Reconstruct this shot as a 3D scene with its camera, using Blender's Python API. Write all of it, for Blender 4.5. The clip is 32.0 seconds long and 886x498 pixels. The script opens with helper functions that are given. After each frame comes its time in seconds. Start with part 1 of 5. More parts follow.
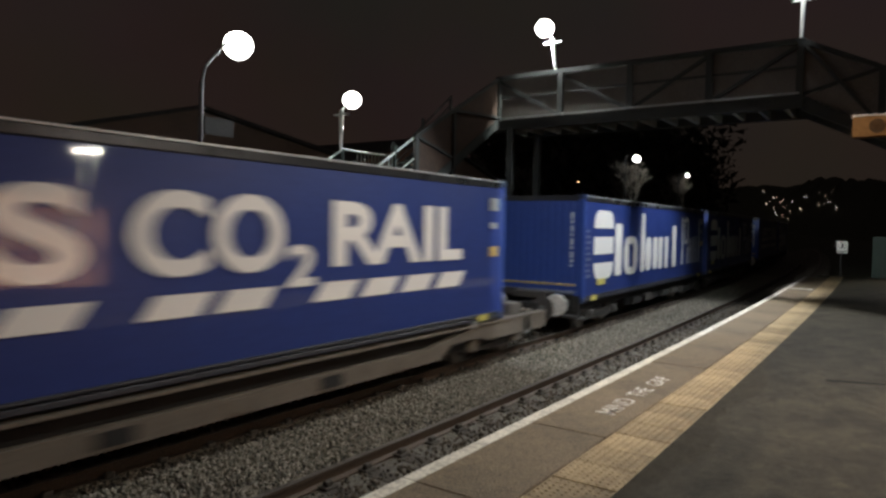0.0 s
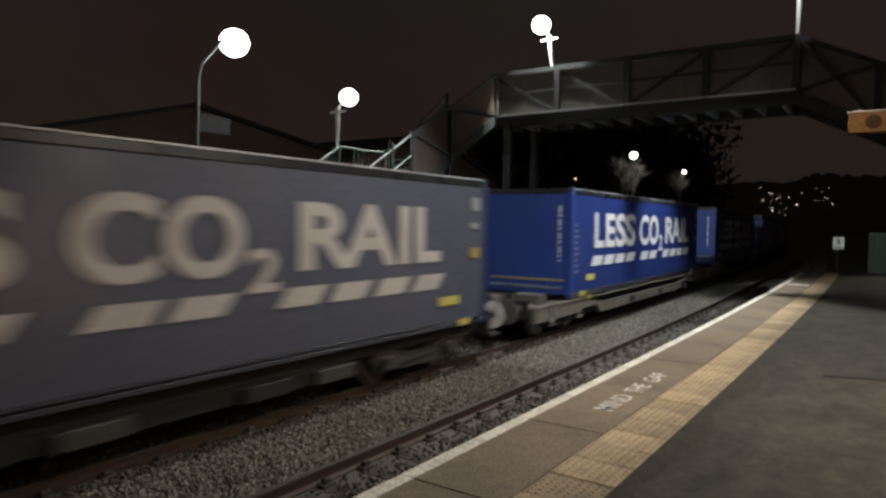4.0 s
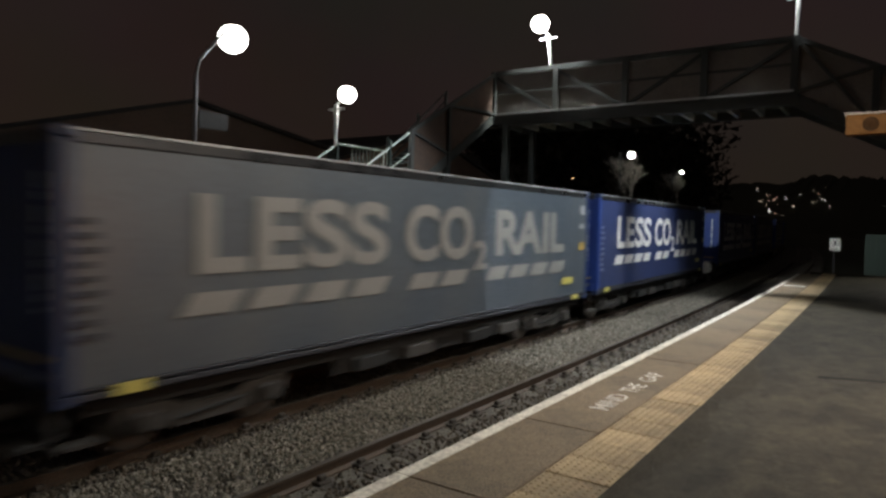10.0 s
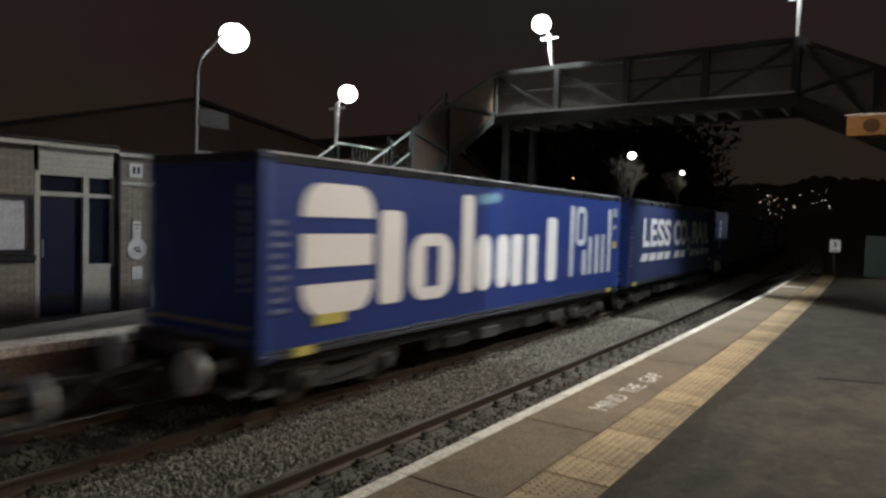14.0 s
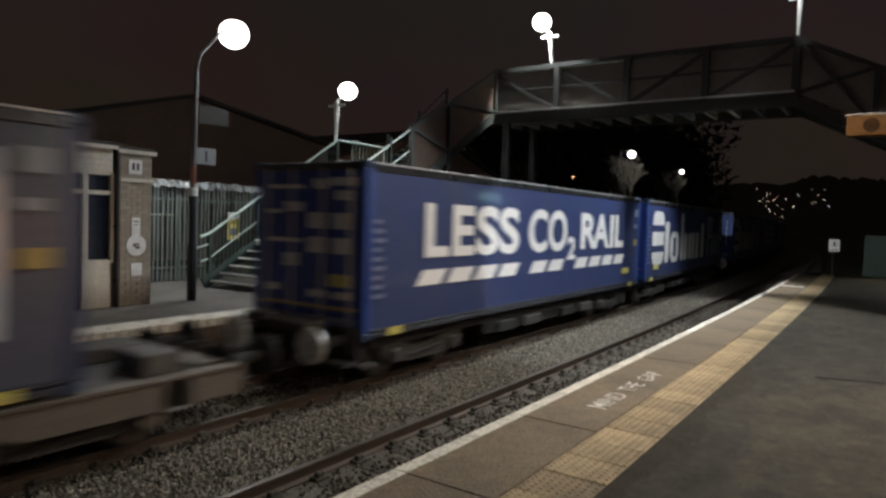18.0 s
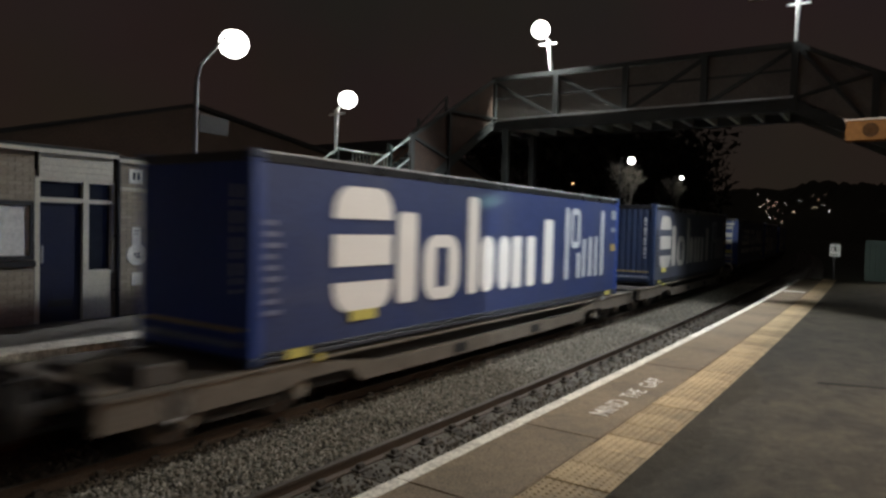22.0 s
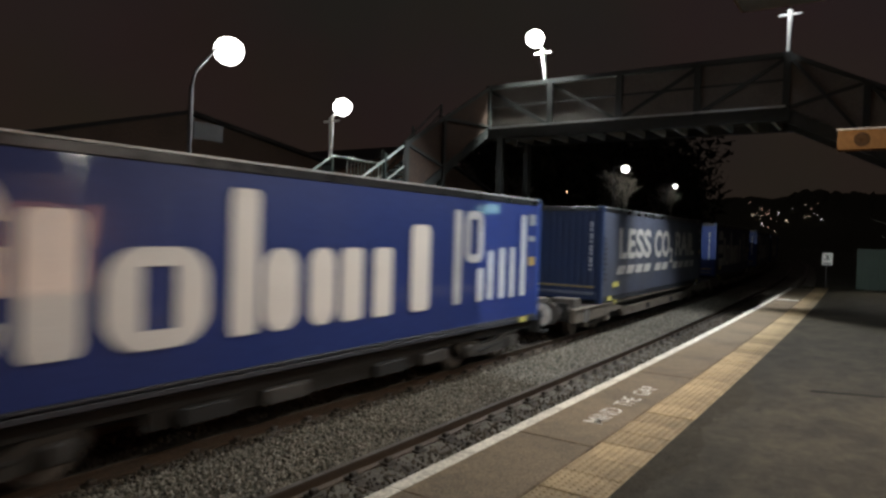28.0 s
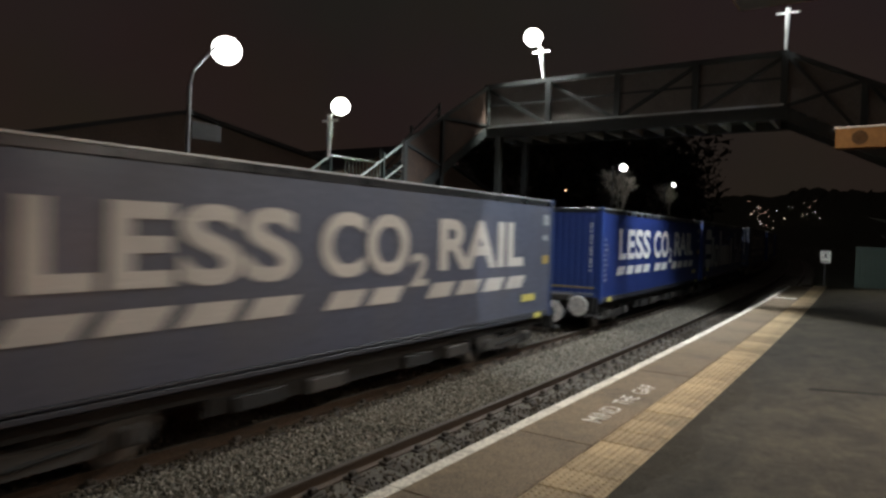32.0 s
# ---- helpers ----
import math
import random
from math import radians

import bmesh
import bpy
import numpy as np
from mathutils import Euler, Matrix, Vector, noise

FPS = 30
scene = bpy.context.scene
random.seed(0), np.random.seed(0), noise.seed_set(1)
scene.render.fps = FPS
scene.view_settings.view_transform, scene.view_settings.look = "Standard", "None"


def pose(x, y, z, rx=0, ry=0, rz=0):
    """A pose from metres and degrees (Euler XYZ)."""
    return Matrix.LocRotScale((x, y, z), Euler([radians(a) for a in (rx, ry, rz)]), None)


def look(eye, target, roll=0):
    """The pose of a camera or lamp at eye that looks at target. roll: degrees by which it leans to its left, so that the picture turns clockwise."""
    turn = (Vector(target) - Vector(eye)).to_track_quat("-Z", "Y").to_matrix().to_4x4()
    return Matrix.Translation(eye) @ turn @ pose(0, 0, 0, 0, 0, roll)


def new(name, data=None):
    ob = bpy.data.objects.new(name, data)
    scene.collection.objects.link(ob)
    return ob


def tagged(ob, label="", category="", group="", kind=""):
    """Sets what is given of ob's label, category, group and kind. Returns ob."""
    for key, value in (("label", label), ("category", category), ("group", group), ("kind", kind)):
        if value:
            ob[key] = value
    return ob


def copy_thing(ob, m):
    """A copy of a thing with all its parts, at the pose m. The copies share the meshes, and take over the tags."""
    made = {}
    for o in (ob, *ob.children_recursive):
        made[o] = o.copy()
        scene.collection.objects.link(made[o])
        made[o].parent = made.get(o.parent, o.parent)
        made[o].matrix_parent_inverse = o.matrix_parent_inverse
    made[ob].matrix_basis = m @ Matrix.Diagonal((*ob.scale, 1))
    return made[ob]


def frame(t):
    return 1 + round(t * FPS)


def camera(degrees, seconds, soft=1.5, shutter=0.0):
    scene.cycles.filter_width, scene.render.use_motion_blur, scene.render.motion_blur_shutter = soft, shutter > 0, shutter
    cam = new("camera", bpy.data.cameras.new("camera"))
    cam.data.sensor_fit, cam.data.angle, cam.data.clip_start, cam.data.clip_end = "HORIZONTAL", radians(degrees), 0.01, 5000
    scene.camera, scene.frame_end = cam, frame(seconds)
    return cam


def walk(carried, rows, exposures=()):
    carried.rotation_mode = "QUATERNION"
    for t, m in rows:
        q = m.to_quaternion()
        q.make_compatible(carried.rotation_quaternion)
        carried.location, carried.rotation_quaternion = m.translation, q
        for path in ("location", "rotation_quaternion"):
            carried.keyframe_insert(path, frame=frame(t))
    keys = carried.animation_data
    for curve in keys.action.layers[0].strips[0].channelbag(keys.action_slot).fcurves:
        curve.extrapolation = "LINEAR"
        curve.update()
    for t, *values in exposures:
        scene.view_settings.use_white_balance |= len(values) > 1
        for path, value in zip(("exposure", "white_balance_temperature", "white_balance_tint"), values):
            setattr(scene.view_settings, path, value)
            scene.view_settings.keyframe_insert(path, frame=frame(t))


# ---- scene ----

# ---------- camera ----------
EYE = (0.0, 0.0, 2.775)
LENS = 67.65


def view(yaw, tilt, lean):
    y, p = radians(yaw), radians(tilt)
    aim = (EYE[0] + math.cos(y) * math.cos(p), EYE[1] + math.sin(y) * math.cos(p), EYE[2] + math.sin(p))
    return look(EYE, aim, lean)


cam = camera(LENS, 32.0, soft=2.7, shutter=1.0)
# seconds, heading from the track to the left, tilt, lean (degrees)
walk(cam, [(t, view(a, b, c)) for t, a, b, c in (
    (0, 34.898, -2.077, 1.089),
    (0.5, 34.904, -2.082, 0.928),
    (1, 34.895, -2.109, 0.840),
    (1.5, 34.869, -2.136, 0.855),
    (2, 34.854, -2.152, 0.931),
    (2.5, 34.834, -2.194, 1.050),
    (3, 34.765, -2.256, 1.069),
    (3.5, 34.673, -2.308, 0.848),
    (5.5, 34.561, -2.376, 1.242),
    (6, 34.558, -2.389, 1.213),
    (6.5, 34.559, -2.410, 1.251),
    (7, 34.557, -2.432, 1.299),
    (7.5, 34.547, -2.443, 1.349),
    (8, 34.525, -2.443, 1.418),
    (8.5, 34.497, -2.451, 1.504),
    (9, 34.474, -2.453, 1.523),
    (9.5, 34.449, -2.448, 1.453),
    (10, 34.420, -2.459, 1.385),
    (10.5, 34.387, -2.481, 1.337),
    (11, 34.369, -2.494, 1.243),
    (11.5, 34.387, -2.497, 1.173),
    (12, 34.405, -2.503, 1.213),
    (12.5, 34.406, -2.508, 1.285),
    (13, 34.405, -2.505, 1.368),
    (13.5, 34.413, -2.498, 1.510),
    (14, 34.429, -2.490, 1.628),
    (14.5, 34.439, -2.486, 1.599),
    (16.5, 34.406, -2.756, 1.911),
    (17, 34.390, -2.752, 1.923),
    (17.5, 34.365, -2.728, 1.936),
    (18, 34.366, -2.679, 1.886),
    (18.5, 34.395, -2.599, 1.817),
    (19, 34.429, -2.499, 1.816),
    (19.5, 34.461, -2.411, 1.904),
    (20, 34.487, -2.329, 1.934),
    (20.5, 34.501, -2.242, 1.822),
    (21, 34.496, -2.168, 1.670),
    (21.5, 34.469, -2.103, 1.561),
    (22, 34.433, -2.034, 1.514),
    (22.5, 34.406, -1.951, 1.485),
    (23, 34.391, -1.857, 1.456),
    (23.5, 34.371, -1.775, 1.456),
    (24, 34.337, -1.711, 1.518),
    (24.5, 34.299, -1.656, 1.569),
    (25, 34.251, -1.608, 1.510),
    (25.5, 34.167, -1.573, 1.365),
    (27.5, 34.014, -1.378, 1.624),
    (28, 33.957, -1.370, 1.687),
    (28.5, 33.907, -1.382, 1.652),
    (29, 33.878, -1.410, 1.585),
    (29.5, 33.857, -1.433, 1.560),
    (30, 33.841, -1.443, 1.571),
    (30.5, 33.829, -1.446, 1.574),
    (31, 33.823, -1.441, 1.567),
    (31.5, 33.828, -1.435, 1.556),
    (32, 33.835, -1.435, 1.531),
)])

# ---------- plan ----------
# x runs along the line (the train's way), y to the left, z up from the rail tops
ZP = 0.915            # platform height
EDGE = 2.96           # near platform edge
NEAR_C, FAR_C = 4.50, 8.095   # track centres
FAR_EDGE = 9.64
BEND0, RADIUS = 6.0, 800.0    # the line bends gently to the left


def along(s, y=0.0, z=0.0):
    """A point s metres along the line and y metres to its left."""
    a = max(0.0, s - BEND0) / RADIUS
    if a == 0.0:
        return Vector((s, y, z))
    return Vector((BEND0 + (RADIUS - y) * math.sin(a), RADIUS - (RADIUS - y) * math.cos(a), z))


def heading(s):
    return max(0.0, s - BEND0) / RADIUS


def on_line(s, y, z, extra=0.0):
    p = along(s, y, z)
    return pose(p.x, p.y, p.z, 0, 0, math.degrees(heading(s)) + extra)


# ---------- world and lamps ----------
world = bpy.data.worlds.new("night_sky")
scene.world = world
world.use_nodes = True
wn, wl = world.node_tree.nodes, world.node_tree.links
wn.clear()
w_out, w_bg = wn.new("ShaderNodeOutputWorld"), wn.new("ShaderNodeBackground")
w_tc, w_sep = wn.new("ShaderNodeTexCoord"), wn.new("ShaderNodeSeparateXYZ")
w_ramp, w_noise = wn.new("ShaderNodeValToRGB"), wn.new("ShaderNodeTexNoise")
w_mix = wn.new("ShaderNodeMix")
w_mix.data_type, w_mix.blend_type = "RGBA", "MULTIPLY"
w_mix.inputs[0].default_value = 0.6
w_noise.inputs["Scale"].default_value = 2.2
w_noise.inputs["Detail"].default_value = 4
wl.new(w_tc.outputs["Generated"], w_sep.inputs[0])
wl.new(w_tc.outputs["Generated"], w_noise.inputs["Vector"])
wl.new(w_sep.outputs["Z"], w_ramp.inputs[0])
w_ramp.color_ramp.elements[0].position, w_ramp.color_ramp.elements[0].color = 0.0, (0.0088, 0.0056, 0.0044, 1)
w_ramp.color_ramp.elements[1].position, w_ramp.color_ramp.elements[1].color = 0.42, (0.0070, 0.0058, 0.0054, 1)
wl.new(w_ramp.outputs[0], w_mix.inputs[6])
wl.new(w_noise.outputs["Color"], w_mix.inputs[7])
wl.new(w_mix.outputs[2], w_bg.inputs[0])
wl.new(w_bg.outputs[0], w_out.inputs[0])
w_bg.inputs[1].default_value = 2.9

LAMPS = {  # place, aim, watts, colour, cone, edge
    "far_post": ((9.95, 12.55, 6.72), (7.6, 12.3, 0.9), 640, (0.95, 0.98, 1.0), 104, 0.4),
    "stair": ((14.58, 13.55, 6.42), (14.0, 13.2, 0.9), 340, (0.96, 1.0, 0.94), 140, 0.3),
    "bridge": ((19.86, 9.95, 9.30), (26.0, 9.0, 0.0), 5200, (0.96, 1.0, 0.97), 112, 0.4),
    # corner: strong spot added for the containers' sides, no lantern seen there
    "corner": ((19.30, 2.60, 9.70), (12.0, 6.0, 0.3), 5000, (0.90, 0.96, 1.0), 90, 0.3),
    # corner_far: unseen spot added to light the containers beyond the bridge
    "corner_far": ((22.55, 3.30, 7.60), (22.8, 6.0, 0.3), 2700, (0.90, 0.96, 1.0), 78, 0.6),
    "near_post": ((8.6, 1.35, 5.72), (8.4, 1.9, 0.9), 690, (1.0, 0.92, 0.78), 147, 0.35),
    # added cool spot without a known source, cone cut to the containers' light edge
    "added_cool_spot": ((8.9, 1.35, 5.80), (16.4, 6.6, 1.0), 2500, (0.86, 0.94, 1.0), 54, 0.12),
    # near_end: unseen lamp added out of view for the far stretch of platform
    "near_end": ((30.0, -1.4, 6.5), (28.2, -3.2, 0.9), 900, (0.98, 0.98, 0.90), 112, 0.5),
    "far_end": ((40.0, 13.60, 7.05), (39.8, 13.3, 0.5), 80, (1.0, 0.96, 0.88), 150, 0.3),
    "farther_end": ((54.0, 14.25, 7.05), (53.8, 13.9, 0.5), 40, (1.0, 0.96, 0.88), 150, 0.3),
    # two lamps added behind the camera, none known there
    "unseen_back_post": ((-13.0, 11.8, 6.5), (-13.0, 11.0, 0.9), 120, (1.0, 0.95, 0.88), 150, 0.3),
    "unseen_back_near": ((-9.0, -2.2, 6.0), (-8.6, -1.4, 0.9), 220, (1.0, 0.93, 0.83), 150, 0.3),
}
for key, (place, aim, watts, colour, cone, edge) in LAMPS.items():
    lamp = bpy.data.lights.new("lamp_light", "SPOT")
    lamp.energy, lamp.color, lamp.shadow_soft_size = watts, colour, {"corner": 0.45, "corner_far": 0.45, "near_end": 0.5}.get(key, 0.12)
    lamp.spot_size, lamp.spot_blend = radians(cone), edge
    new("lamp_light", lamp).matrix_world = look(place, aim)
# unseen flat lantern over the waiting room front, assumed from its mirrored streak
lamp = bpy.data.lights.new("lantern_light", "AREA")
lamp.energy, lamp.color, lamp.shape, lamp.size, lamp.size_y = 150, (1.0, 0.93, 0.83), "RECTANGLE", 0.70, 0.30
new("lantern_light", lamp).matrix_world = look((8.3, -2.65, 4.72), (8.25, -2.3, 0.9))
# extra lamps added beside two lanterns to whiten their posts
for place, watts in (((14.52, 13.52, 6.30), 26),):
    lamp = bpy.data.lights.new("lantern_light", "POINT")
    lamp.energy, lamp.color, lamp.shadow_soft_size = watts, (0.95, 0.98, 1.0), 0.1
    new("lantern_light", lamp).location = place
# narrow added spot that brightens only the footbridge corner post
lamp = bpy.data.lights.new("lantern_light", "SPOT")
lamp.energy, lamp.color, lamp.shadow_soft_size = 750, (0.95, 0.98, 1.0), 0.05
lamp.spot_size, lamp.spot_blend = radians(19), 0.35
new("lantern_light", lamp).matrix_world = look((19.55, 2.60, 10.40), (20.0, 2.43, 8.9))
# sodium street light beside the far houses
lamp = bpy.data.lights.new("sodium_light", "POINT")
lamp.energy, lamp.color, lamp.shadow_soft_size = 14, (1.0, 0.42, 0.12), 0.2
new("sodium_light", lamp).location = (25.5, 20.2, 5.2)


# ---------- materials ----------
def mat(name, colour, rough=0.6, metal=0.0, grain=40.0, stain=1.5, vary=0.25, stains=0.3, bump=0.15, dirt=(0.05, 0.045, 0.04),
        coat=0.0, each=0.0, spec=0.5, bump_scale=None, bump_stretch=None, island=0.0, coat_rough=0.12):
    """A surface with fine grain, larger stains, and relief, in metres."""
    m = bpy.data.materials.new(name)
    m.use_nodes = True
    n, l = m.node_tree.nodes, m.node_tree.links
    b = n["Principled BSDF"]
    tc = n.new("ShaderNodeTexCoord")
    fine, coarse = n.new("ShaderNodeTexNoise"), n.new("ShaderNodeTexNoise")
    fine.inputs["Scale"].default_value, fine.inputs["Detail"].default_value = grain, 5
    coarse.inputs["Scale"].default_value, coarse.inputs["Detail"].default_value = stain, 6
    coarse.inputs["Roughness"].default_value = 0.65
    for t in (fine, coarse):
        l.new(tc.outputs["Object"], t.inputs["Vector"])
    c = Vector(colour)
    ramp = n.new("ShaderNodeValToRGB")
    ramp.color_ramp.elements[0].position, ramp.color_ramp.elements[1].position = 0.3, 0.7
    ramp.color_ramp.elements[0].color = (*(c * (1 - vary)), 1)
    ramp.color_ramp.elements[1].color = (*[min(1, v) for v in c * (1 + vary)], 1)
    l.new(fine.outputs["Fac"], ramp.inputs[0])
    sr = n.new("ShaderNodeMapRange")
    sr.inputs["From Min"].default_value, sr.inputs["From Max"].default_value = 0.45, 0.75
    sr.inputs["To Max"].default_value = stains
    l.new(coarse.outputs["Fac"], sr.inputs["Value"])
    mix = n.new("ShaderNodeMix")
    mix.data_type = "RGBA"
    mix.inputs[7].default_value = (*dirt, 1)
    l.new(sr.outputs[0], mix.inputs[0])
    l.new(ramp.outputs[0], mix.inputs[6])
    out = mix.outputs[2]
    if island > 0:
        gi, ihs, imr = n.new("ShaderNodeNewGeometry"), n.new("ShaderNodeHueSaturation"), n.new("ShaderNodeMapRange")
        imr.inputs["To Min"].default_value, imr.inputs["To Max"].default_value = 1 - island, 1 + island * 1.3
        l.new(gi.outputs["Random Per Island"], imr.inputs["Value"])
        l.new(imr.outputs[0], ihs.inputs["Value"])
        l.new(out, ihs.inputs["Color"])
        out = ihs.outputs[0]
    if each > 0:
        oi, hsv, mr = n.new("ShaderNodeObjectInfo"), n.new("ShaderNodeHueSaturation"), n.new("ShaderNodeMapRange")
        mr.inputs["To Min"].default_value, mr.inputs["To Max"].default_value = 1 - each, 1 + each
        l.new(oi.outputs["Random"], mr.inputs["Value"])
        l.new(mr.outputs[0], hsv.inputs["Value"])
        l.new(out, hsv.inputs["Color"])
        out = hsv.outputs[0]
    l.new(out, b.inputs["Base Color"])
    rr = n.new("ShaderNodeMapRange")
    rr.inputs["To Min"].default_value, rr.inputs["To Max"].default_value = max(0.03, rough - 0.12), min(1, rough + 0.15)
    l.new(coarse.outputs["Fac"], rr.inputs["Value"])
    l.new(rr.outputs[0], b.inputs["Roughness"])
    b.inputs["Metallic"].default_value = metal
    b.inputs["Specular IOR Level"].default_value = spec
    b.inputs["Coat Weight"].default_value = coat
    b.inputs["Coat Roughness"].default_value = coat_rough
    if bump > 0:
        bp = n.new("ShaderNodeBump")
        bp.inputs["Strength"].default_value, bp.inputs["Distance"].default_value = bump, 0.02
        if bump_scale:
            bt = n.new("ShaderNodeTexNoise")
            bt.inputs["Scale"].default_value, bt.inputs["Detail"].default_value = bump_scale, 4
            if bump_stretch:
                bm_map = n.new("ShaderNodeMapping")
                bm_map.inputs["Scale"].default_value = bump_stretch
                l.new(tc.outputs["Object"], bm_map.inputs["Vector"])
                l.new(bm_map.outputs[0], bt.inputs["Vector"])
            else:
                l.new(tc.outputs["Object"], bt.inputs["Vector"])
            l.new(bt.outputs["Fac"], bp.inputs["Height"])
        else:
            l.new(fine.outputs["Fac"], bp.inputs["Height"])
        l.new(bp.outputs[0], b.inputs["Normal"])
    return m


def glow(name, colour, strength):
    m = bpy.data.materials.new(name)
    m.use_nodes = True
    b = m.node_tree.nodes["Principled BSDF"]
    b.inputs["Base Color"].default_value = (0.8, 0.8, 0.8, 1)
    b.inputs["Emission Color"].default_value = (*colour, 1)
    b.inputs["Emission Strength"].default_value = strength
    return m




def asphalt():
    """Patched, trodden asphalt: grit, palm-sized mottling and long dark stains."""
    m = bpy.data.materials.new("asphalt")
    m.use_nodes = True
    n, l = m.node_tree.nodes, m.node_tree.links
    b = n["Principled BSDF"]
    tc = n.new("ShaderNodeTexCoord")
    def tex(scale, detail, stretch=None, rough=0.6):
        t = n.new("ShaderNodeTexNoise")
        t.inputs["Scale"].default_value, t.inputs["Detail"].default_value, t.inputs["Roughness"].default_value = scale, detail, rough
        if stretch:
            mp = n.new("ShaderNodeMapping")
            mp.inputs["Scale"].default_value = stretch
            l.new(tc.outputs["Object"], mp.inputs["Vector"])
            l.new(mp.outputs[0], t.inputs["Vector"])
        else:
            l.new(tc.outputs["Object"], t.inputs["Vector"])
        return t.outputs["Fac"]
    def ramp(src, p0, c0, p1_, c1):
        r = n.new("ShaderNodeValToRGB")
        r.color_ramp.elements[0].position, r.color_ramp.elements[0].color = p0, (*c0, 1)
        r.color_ramp.elements[1].position, r.color_ramp.elements[1].color = p1_, (*c1, 1)
        l.new(src, r.inputs[0])
        return r.outputs[0]
    def times(a, c):
        x = n.new("ShaderNodeMix")
        x.data_type, x.blend_type = "RGBA", "MULTIPLY"
        x.inputs[0].default_value = 1.0
        l.new(a, x.inputs[6])
        l.new(c, x.inputs[7])
        return x.outputs[2]
    big = ramp(tex(0.7, 6, (0.55, 1.0, 1.0), 0.72), 0.34, (0.66, 0.65, 0.63), 0.68, (1.10, 1.07, 1.0))
    blot = ramp(tex(2.6, 5, (0.6, 1.0, 1.0), 0.62), 0.34, (0.62, 0.61, 0.60), 0.54, (1.0, 1.0, 1.0))
    mid = ramp(tex(6, 7, None, 0.8), 0.34, (0.55, 0.55, 0.55), 0.68, (1.42, 1.37, 1.28))
    grit = ramp(tex(120, 3), 0.30, (0.5, 0.5, 0.5), 0.72, (1.5, 1.48, 1.42))
    base = n.new("ShaderNodeRGB")
    base.outputs[0].default_value = (0.049, 0.0435, 0.0325, 1)
    l.new(times(times(times(times(base.outputs[0], big), blot), mid), grit), b.inputs["Base Color"])
    b.inputs["Roughness"].default_value = 0.92
    b.inputs["Specular IOR Level"].default_value = 0.25
    bp = n.new("ShaderNodeBump")
    bp.inputs["Strength"].default_value, bp.inputs["Distance"].default_value = 0.7, 0.012
    l.new(tex(70, 5), bp.inputs["Height"])
    l.new(bp.outputs[0], b.inputs["Normal"])
    return m


ASPHALT = asphalt()
SLAB = mat("red_brown_paving", (0.170, 0.124, 0.076), 0.9, grain=55, stain=1.7, vary=0.42, stains=0.8, bump=0.5, dirt=(0.080, 0.067, 0.048), each=0.10)
TACTILE = mat("yellow_tactile", (0.35, 0.258, 0.142), 0.85, grain=45, stain=2.6, vary=0.3, stains=0.8, bump=0.3, dirt=(0.125, 0.095, 0.06), each=0.28)
LINE = mat("worn_white_paint", (0.68, 0.64, 0.55), 0.7, grain=35, stain=7, vary=0.25, stains=1.0, bump=0.25, dirt=(0.20, 0.165, 0.13))
WORN_WORD = mat("worn_off_white_paint", (0.66, 0.61, 0.53), 0.75, grain=40, stain=9, vary=0.3, stains=1.0, bump=0.2, dirt=(0.14, 0.11, 0.085))
BALLAST = mat("ballast_ground", (0.115, 0.102, 0.082), 0.95, grain=28, stain=1.2, vary=0.6, stains=0.5, bump=1.0, dirt=(0.03, 0.026, 0.022))
STONE = mat("ballast_stone", (0.190, 0.172, 0.138), 0.9, island=0.48, grain=25, stain=0.8, vary=0.45, stains=0.5, bump=0.3, dirt=(0.15, 0.13, 0.11))
# darker brown stone for the strips between the rails and beside the far rail
DARK_STONE = mat("dark_ballast_stone", (0.085, 0.070, 0.052), 0.95, island=0.6, grain=25, stain=0.8, vary=0.4, stains=0.5, bump=0.3, dirt=(0.035, 0.028, 0.02))
RAIL = mat("rusty_rail", (0.085, 0.058, 0.040), 0.55, metal=0.35, grain=50, stain=3, vary=0.3, stains=0.4, bump=0.2)
RAIL_TOP = mat("polished_rail_top", (0.13, 0.112, 0.094), 0.5, metal=0.6, grain=80, stain=4, vary=0.15, stains=0.3, bump=0.05)
SLEEPER = mat("oily_sleeper", (0.060, 0.048, 0.038), 0.9, grain=30, stain=3, vary=0.4, stains=0.5, bump=0.5, dirt=(0.02, 0.018, 0.015), each=0.2)
CONCRETE = mat("concrete", (0.145, 0.135, 0.118), 0.85, grain=45, stain=0.9, vary=0.25, stains=0.8, bump=0.3, dirt=(0.06, 0.054, 0.045))
BRICK = mat("tan_brick", (0.39, 0.335, 0.255), 0.85, grain=50, stain=2, vary=0.25, stains=0.7, bump=0.3, dirt=(0.15, 0.125, 0.095), each=0.14)
MORTAR = mat("mortar", (0.30, 0.265, 0.21), 0.9, grain=60, stain=1.4, vary=0.2, stains=0.4, bump=0.3)
HOUSE_BRICK = mat("dark_brick_wall", (0.13, 0.088, 0.066), 0.9, grain=22, stain=0.8, vary=0.35, stains=0.4, bump=0.4)
BOARDS = mat("dark_green_board", (0.030, 0.050, 0.040), 0.5, grain=40, stain=2.5, vary=0.2, stains=0.4, bump=0.1, dirt=(0.02, 0.03, 0.025))
SHEET = mat("cloudy_sheeting", (0.24, 0.25, 0.245), 0.22, grain=30, stain=3, vary=0.5, stains=0.9, bump=0.3)
RED_BRICK = mat("red_brick_wall", (0.15, 0.085, 0.06), 0.9, grain=22, stain=0.8, vary=0.35, stains=0.4, bump=0.4)
ROOF = mat("dark_roof_slate", (0.022, 0.021, 0.021), 0.85, grain=20, stain=0.7, vary=0.3, stains=0.4, bump=0.4)
